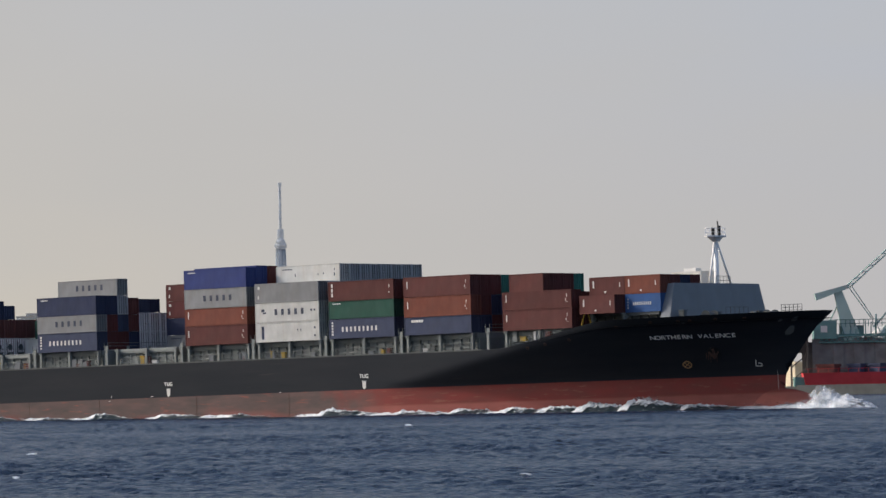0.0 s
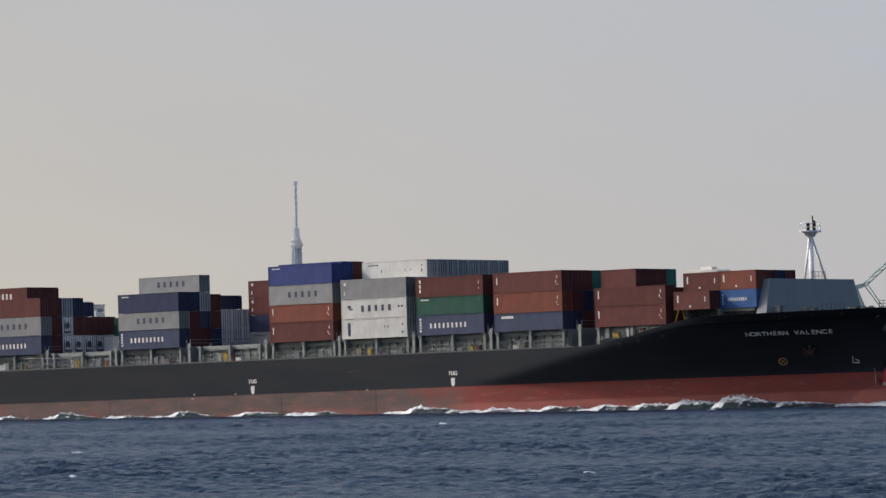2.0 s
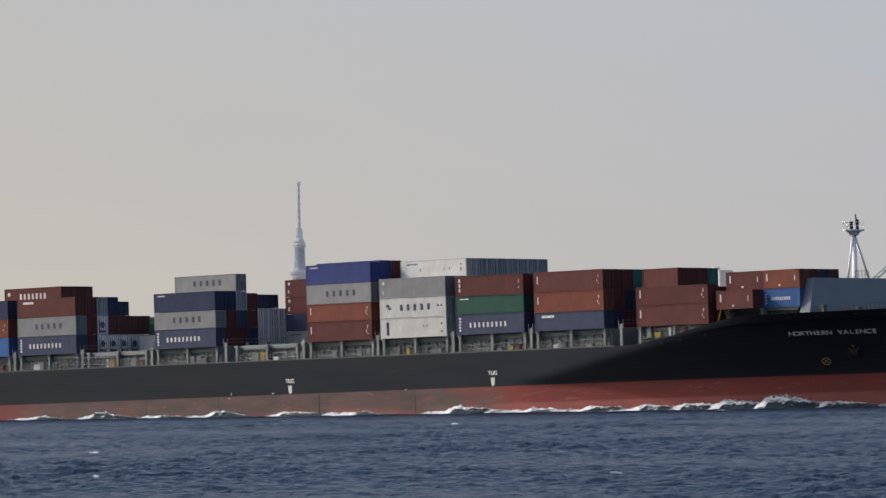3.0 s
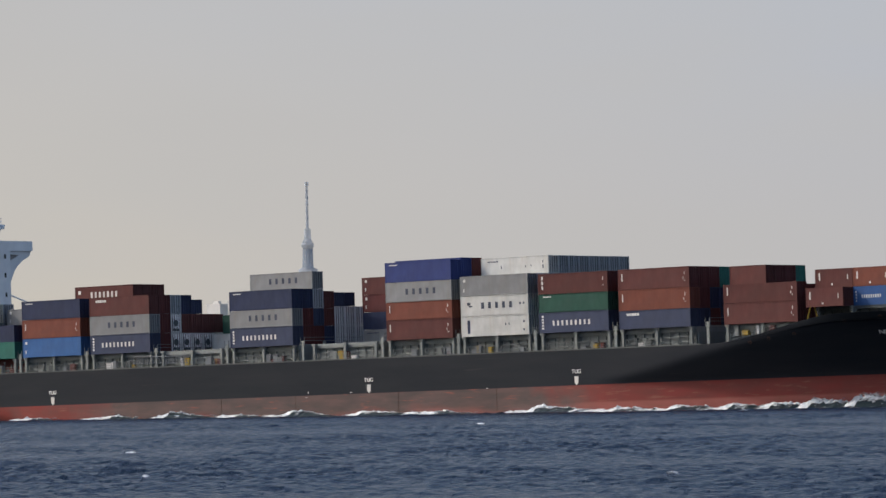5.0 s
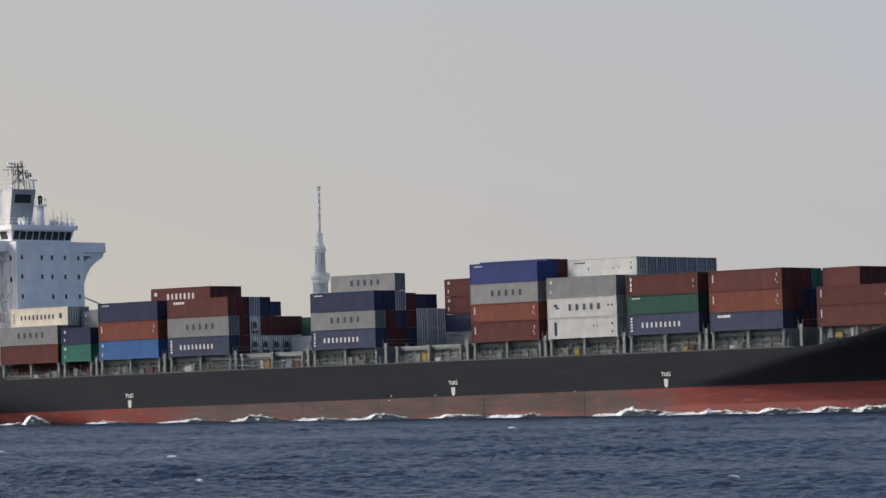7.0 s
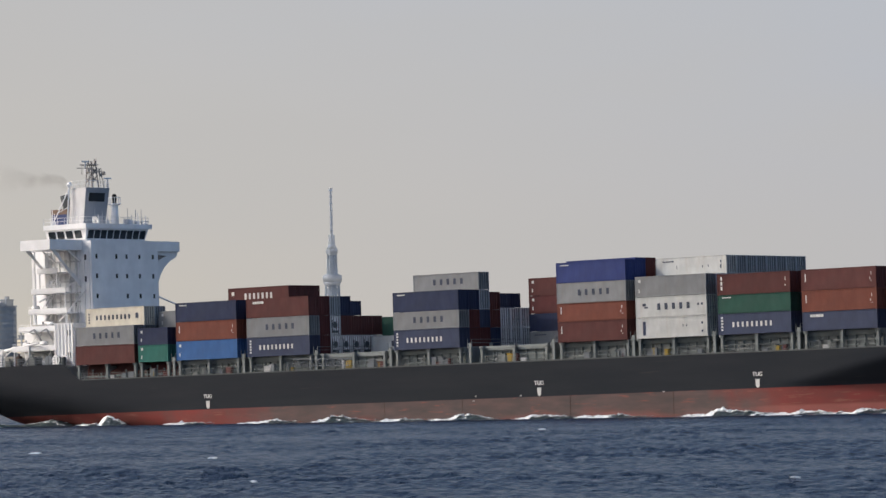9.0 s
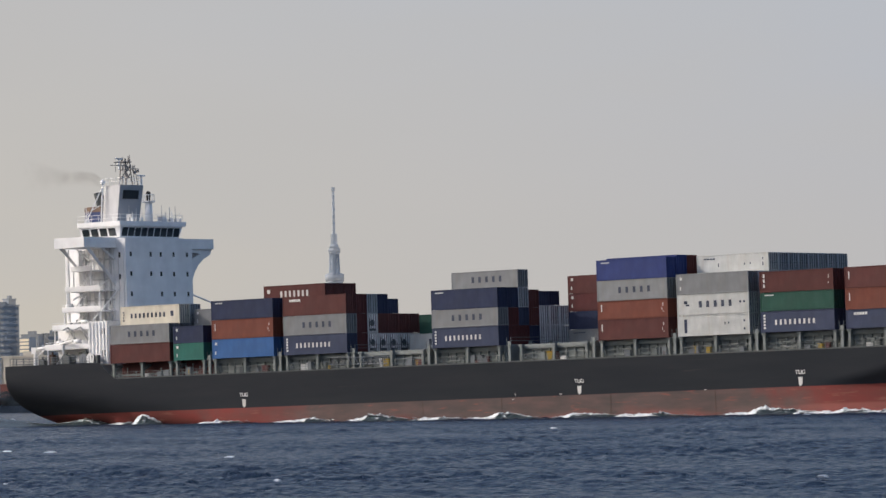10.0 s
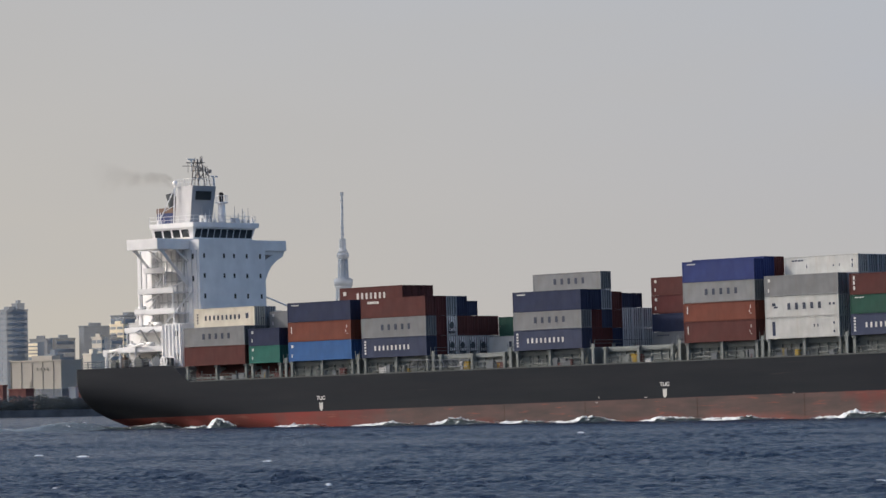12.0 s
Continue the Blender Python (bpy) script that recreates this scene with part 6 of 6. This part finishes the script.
def broadcast_tower():
    """Slender lattice tower: flared base, two round decks, a stepped mast."""
    t = new("broadcast_tower")
    X, Y, H = -145.4, 4200.0, 190.4
    t.location = (X, Y, 0)
    bm = B()
    levels = [(0, 13.0), (40, 9.6), (70, 7.8), (92, 6.6), (104, 6.2)]
    for (za, ra), (zb, rb) in zip(levels, levels[1:]):
        for k in range(12):
            a0, a1 = k * math.pi / 6, (k + 1) * math.pi / 6
            rod(bm, (ra * math.cos(a0), ra * math.sin(a0), za), (rb * math.cos(a0), rb * math.sin(a0), zb), 0.55, sides=5)
            rod(bm, (ra * math.cos(a0), ra * math.sin(a0), za), (rb * math.cos(a1), rb * math.sin(a1), zb), 0.4, sides=5)
    rod(bm, (0, 0, 0), (0, 0, 104), 4.2, 3.6, 16)
    part("shaft", bm, M_TOWER, t, "white lattice shaft, part transparent for haze")
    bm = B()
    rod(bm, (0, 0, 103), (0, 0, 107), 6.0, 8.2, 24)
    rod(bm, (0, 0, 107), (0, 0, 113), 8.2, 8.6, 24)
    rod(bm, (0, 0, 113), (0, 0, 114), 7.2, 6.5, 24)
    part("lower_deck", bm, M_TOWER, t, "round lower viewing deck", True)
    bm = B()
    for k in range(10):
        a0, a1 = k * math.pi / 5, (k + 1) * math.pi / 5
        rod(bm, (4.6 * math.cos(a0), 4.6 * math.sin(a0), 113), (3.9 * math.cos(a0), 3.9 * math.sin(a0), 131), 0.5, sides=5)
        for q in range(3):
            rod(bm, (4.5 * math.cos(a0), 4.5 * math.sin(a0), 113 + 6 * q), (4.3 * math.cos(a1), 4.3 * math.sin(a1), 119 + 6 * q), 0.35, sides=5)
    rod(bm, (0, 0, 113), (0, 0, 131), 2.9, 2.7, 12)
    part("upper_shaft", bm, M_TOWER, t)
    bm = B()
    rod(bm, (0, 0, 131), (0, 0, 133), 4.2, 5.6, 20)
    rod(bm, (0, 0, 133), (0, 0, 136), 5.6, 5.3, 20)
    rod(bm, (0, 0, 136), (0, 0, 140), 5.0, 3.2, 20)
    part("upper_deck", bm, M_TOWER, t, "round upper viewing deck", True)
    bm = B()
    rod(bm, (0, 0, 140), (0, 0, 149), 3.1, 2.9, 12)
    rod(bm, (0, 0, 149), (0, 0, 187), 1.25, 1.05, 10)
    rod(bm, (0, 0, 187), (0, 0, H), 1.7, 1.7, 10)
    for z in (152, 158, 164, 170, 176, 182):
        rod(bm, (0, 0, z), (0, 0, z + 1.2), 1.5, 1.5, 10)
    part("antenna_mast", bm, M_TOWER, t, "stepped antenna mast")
    tagged(t, "very tall slender white broadcasting tower in haze", "tower")


broadcast_tower()


def right_quay():
    bm = B()
    box(bm, 92, 620, 1440, 3300, -2, 2.3)
    tagged(new("quay", mesh_of("quay", bm, M_QUAY)), "tan stone quay on the far side of the harbour", "quay", kind="structure")
    barge = new("barge")
    barge.location = (0, 1415, 0)
    bm = B()
    prism(bm, [(107.5, 0, -0.6), (106.4, 0, 6.2), (106.4, 10, 6.2), (107.5, 10, -0.6)], [(190, 0, -0.6), (190, 0, 6.2), (190, 10, 6.2), (190, 10, -0.6)])
    part("barge_hull", bm, M_BARGE, barge, "bright red flat side")
    bm = B()
    box(bm, 104.5, 190, -0.5, 0.2, -0.5, 2.6)
    part("rubbing_band", bm, M_QUAY, barge, "tan timber band at the waterline")
    bm = B()
    box(bm, 104.0, 107.2, 1, 9, 2.2, 5.0)
    part("fender", bm, M_CRANE_D, barge)
    bm = B()
    for k in range(26):
        rod(bm, (108 + 3 * k, 0.3, 6.2), (108 + 3 * k, 0.3, 7.4), 0.07, sides=5)
    rod(bm, (107, 0.3, 7.4), (190, 0.3, 7.4), 0.06, sides=5)
    part("rail", bm, M_BARGE, barge)
    tagged(barge, "long red flat-sided barge moored at the quay", "barge")
    for x, w, m in ((118, 7, M_MAROON), (126, 5, M_NAVY), (132, 9, M_SLATE)):
        block("quay_crate", x, 1444, w * 0.7, w * 0.3, 8.2, m, "dark painted steel crate on the quay", category="crate", plant=False)
    wall = new("sheet_wall")
    wall.location = (0, 1450, 0)
    for k in range(-1, 18):
        bm = B()
        box(bm, 112 + k * 3.2, 112 + k * 3.2 + 3.19, 0 + 0.35 * (k % 2), 1.0, 2.0, (16.6 if k >= 0 else 15.2) + 0.25 * (k % 3))
        part("panel", bm, M_WALLGREY if k >= 0 else M_HOPPER, wall)
    tagged(wall, "tall grey sheet-panelled wall on the quay", "wall")
    hop = new("hopper")
    hop.location = (0, 1446, 0)
    bm = B()
    prism(bm, [(104.8, 0, 17.8), (110.8, 0, 17.8), (110.8, 5, 17.8), (104.8, 5, 17.8)], [(106.6, 1, 12.4), (109.6, 1, 12.4), (109.6, 4, 12.4), (106.6, 4, 12.4)])
    part("bin", bm, M_HOPPER, hop)
    for x in (105.2, 110.2):
        bm = B()
        rod(bm, (x, 0.4, 2.0), (x, 0.4, 16), 0.3, sides=6)
        part("leg", bm, M_HOPPER, hop)
    bm = B()
    for k in range(3):
        rod(bm, (105.2, 0.3, 4 + 4 * k), (110.2, 0.3, 8 + 4 * k), 0.18, sides=6)
    part("brace", bm, M_HOPPER, hop)
    tagged(hop, "grey steel bulk hopper on legs", "hopper")
    block("bright_shed", 107.5, 1462, 6.0, 2.5, 9.2, M_GOLD, "sunlit cream shed behind the hopper", category="shed")
    # quay crane with a luffing jib and a heavy counterweight arm
    c = new("jib_crane")
    c.location = (0, 1450, 0)
    bm = B()
    box(bm, 112.5, 119.5, -1, 6, 16.6, 22.2)
    box(bm, 119.5, 140, 0, 6, 17.2, 18.0)
    box(bm, 121.0, 128.0, 1, 6, 18.0, 20.6)
    part("machine_house", bm, M_CRANE_D, c, "teal machine house and platform")
    bm = B()
    box(bm, 114.6, 116.6, -1.15, -1.0, 18.6, 20.6)
    part("sign_panel", bm, M_PALE, c)
    bm = B()
    prism(bm, [(121.8, 0, 16), (127.4, 0, 16), (127.4, 3, 16), (121.8, 3, 16)], [(119.0, 0.6, 31.2), (121.4, 0.6, 31.6), (121.4, 2.4, 31.6), (119.0, 2.4, 31.2)])
    part("tower_leg", bm, M_CRANE, c, "pale green tapered tower")
    bm = B()
    prism(bm, [(113.6, -0.5, 28.4), (113.6, 3.5, 28.4), (113.0, 3.5, 30.5), (113.0, -0.5, 30.5)], [(123.6, 0.2, 32.0), (123.6, 2.8, 32.0), (123.9, 2.8, 33.3), (123.9, 0.2, 33.3)])
    part("counterweight_arm", bm, M_CRANE, c, "pale green counterweight arm")
    bm = B()
    for y in (0.2, 2.6):
        rod(bm, (123.2, y, 33.0), (150, y, 56.4), 0.22, sides=6)
        rod(bm, (123.9, y, 32.2), (150.6, y, 55.6), 0.20, sides=6)
    for k in range(12):
        rod(bm, (123.2 + 2.1 * k, 0.2, 33.0 + 1.83 * k), (125.6 + 2.1 * k, 0.2, 33.7 + 1.83 * k), 0.14, sides=5)
    part("jib", bm, M_CRANE, c, "pale green lattice jib")
    bm = B()
    rod(bm, (123.4, 1, 32.6), (130.4, 1, 22.6), 0.16, sides=6)
    rod(bm, (124.4, 1, 32.9), (131.0, 1, 22.6), 0.16, sides=6)
    rod(bm, (116.5, 1, 20.0), (120.2, 1, 27.0), 0.25, sides=6)
    rod(bm, (131.0, 1, 20.0), (142.0, 1, 32.0), 0.3, sides=6)
    rod(bm, (133.5, 1, 17.5), (146.0, 1, 36.0), 0.9, sides=8)
    rod(bm, (131.6, 1, 16.0), (131.8, 1, 24.0), 0.3, sides=6)
    part("stays", bm, M_CRANE, c)
    bm = B()
    for k in range(12):
        rod(bm, (119.5 + 1.4 * k, 0, 20.2), (119.5 + 1.4 * k, 0, 22.4), 0.12, sides=5)
    for z in (21.2, 22.4):
        rod(bm, (113, 0, z), (136, 0, z), 0.10, sides=5)
    part("platform_rail", bm, M_CRANE_D, c)
    tagged(c, "pale green and teal harbour jib crane", "crane")
    lat = random.Random(9)
    bm = B()
    for k in range(16):                                  # lattice girders round the platform
        x = 114 + 1.6 * k
        rod(bm, (x, -0.5, 15.4), (x + 1.6, -0.5, 17.4), 0.14, sides=5)
        rod(bm, (x + 1.6, -0.5, 15.4), (x, -0.5, 17.4), 0.14, sides=5)
        rod(bm, (x, -0.4, 17.4), (x + lat.uniform(-1, 1), 0.2, 17.4 + lat.uniform(1.5, 5.0)), 0.16, sides=5)
    rod(bm, (114, -0.5, 15.4), (140, -0.5, 15.4), 0.2, sides=5)
    rod(bm, (114, -0.5, 17.4), (140, -0.5, 17.4), 0.2, sides=5)
    part("lattice_girder", bm, M_CRANE_D, c, "teal lattice girder")
    # white tarped heap behind the wall
    bm = B()
    bmesh.ops.create_icosphere(bm, subdivisions=3, radius=1, matrix=Matrix.Translation((135, 1462, 11)) @ Matrix.Diagonal((5.5, 4, 9.4, 1)))
    tagged(new("covered_heap", mesh_of("covered_heap", bm, M_PALE, True)), "white sheeted heap behind the grey wall", "heap")


right_quay()


# ---------------- exhaust ----------------
def exhaust_smoke():
    """A faint brown plume that trails aft from the funnel in a few soft layers."""
    top = None
    for q, (dy, dz, s) in enumerate(((0.0, 0.0, 1.0), (1.2, 0.5, 0.8), (-1.0, 0.9, 0.9))):
        bm = B()
        lay = bm.verts.layers.float.new("thick")
        rows = []
        for i in range(25):
            u = i / 24
            x, wide = -122.5 - 17 * u, (0.7 + 2.6 * u ** 0.7) * s
            zc = 39.0 + 2.6 * u ** 0.6 + dz + 0.4 * math.sin(6 * u + q)
            row = []
            for j in range(9):
                v = j / 4 - 1
                w = bm.verts.new((x, 0.3 + dy * u + 0.8 * math.cos(v * 1.6), zc + v * wide * 0.75))
                w[lay] = (1 - v * v) ** 1.5 * (1 - u) ** 0.8 * min(1.0, u * 12 + 0.2)
                row.append(w)
            rows.append(row)
        for a, b in zip(rows, rows[1:]):
            for j in range(8):
                bm.faces.new((a[j], b[j], b[j + 1], a[j + 1]))
        if top is None:
            top = new("exhaust_smoke", mesh_of("exhaust_smoke", bm, M_SMOKE, True))
            tagged(top, "faint brown exhaust smoke trailing from the funnel", "smoke", kind="stuff")
        else:
            part("wisp", bm, M_SMOKE, top, "", True)
    FOAMS.append(top)


exhaust_smoke()


# ---------------- movement ----------------
def motions():
    times = (0.0, 2.0, 4.0, 6.0, 8.0, 10.0, 12.0)
    walk(ship, [(t, ship_pose(t)) for t in times])
    for ob, m in BOXES:
        walk(ob, [(t, ship_pose(t) @ m) for t in times])
    for ob in FOAMS:
        walk(ob, [(t, ship_pose(t)) for t in times])
    for ob in (sea, caps):
        walk(ob, [(t, pose(0.9 * (t - 6), -0.5 * (t - 6), SEA)) for t in times])


motions()
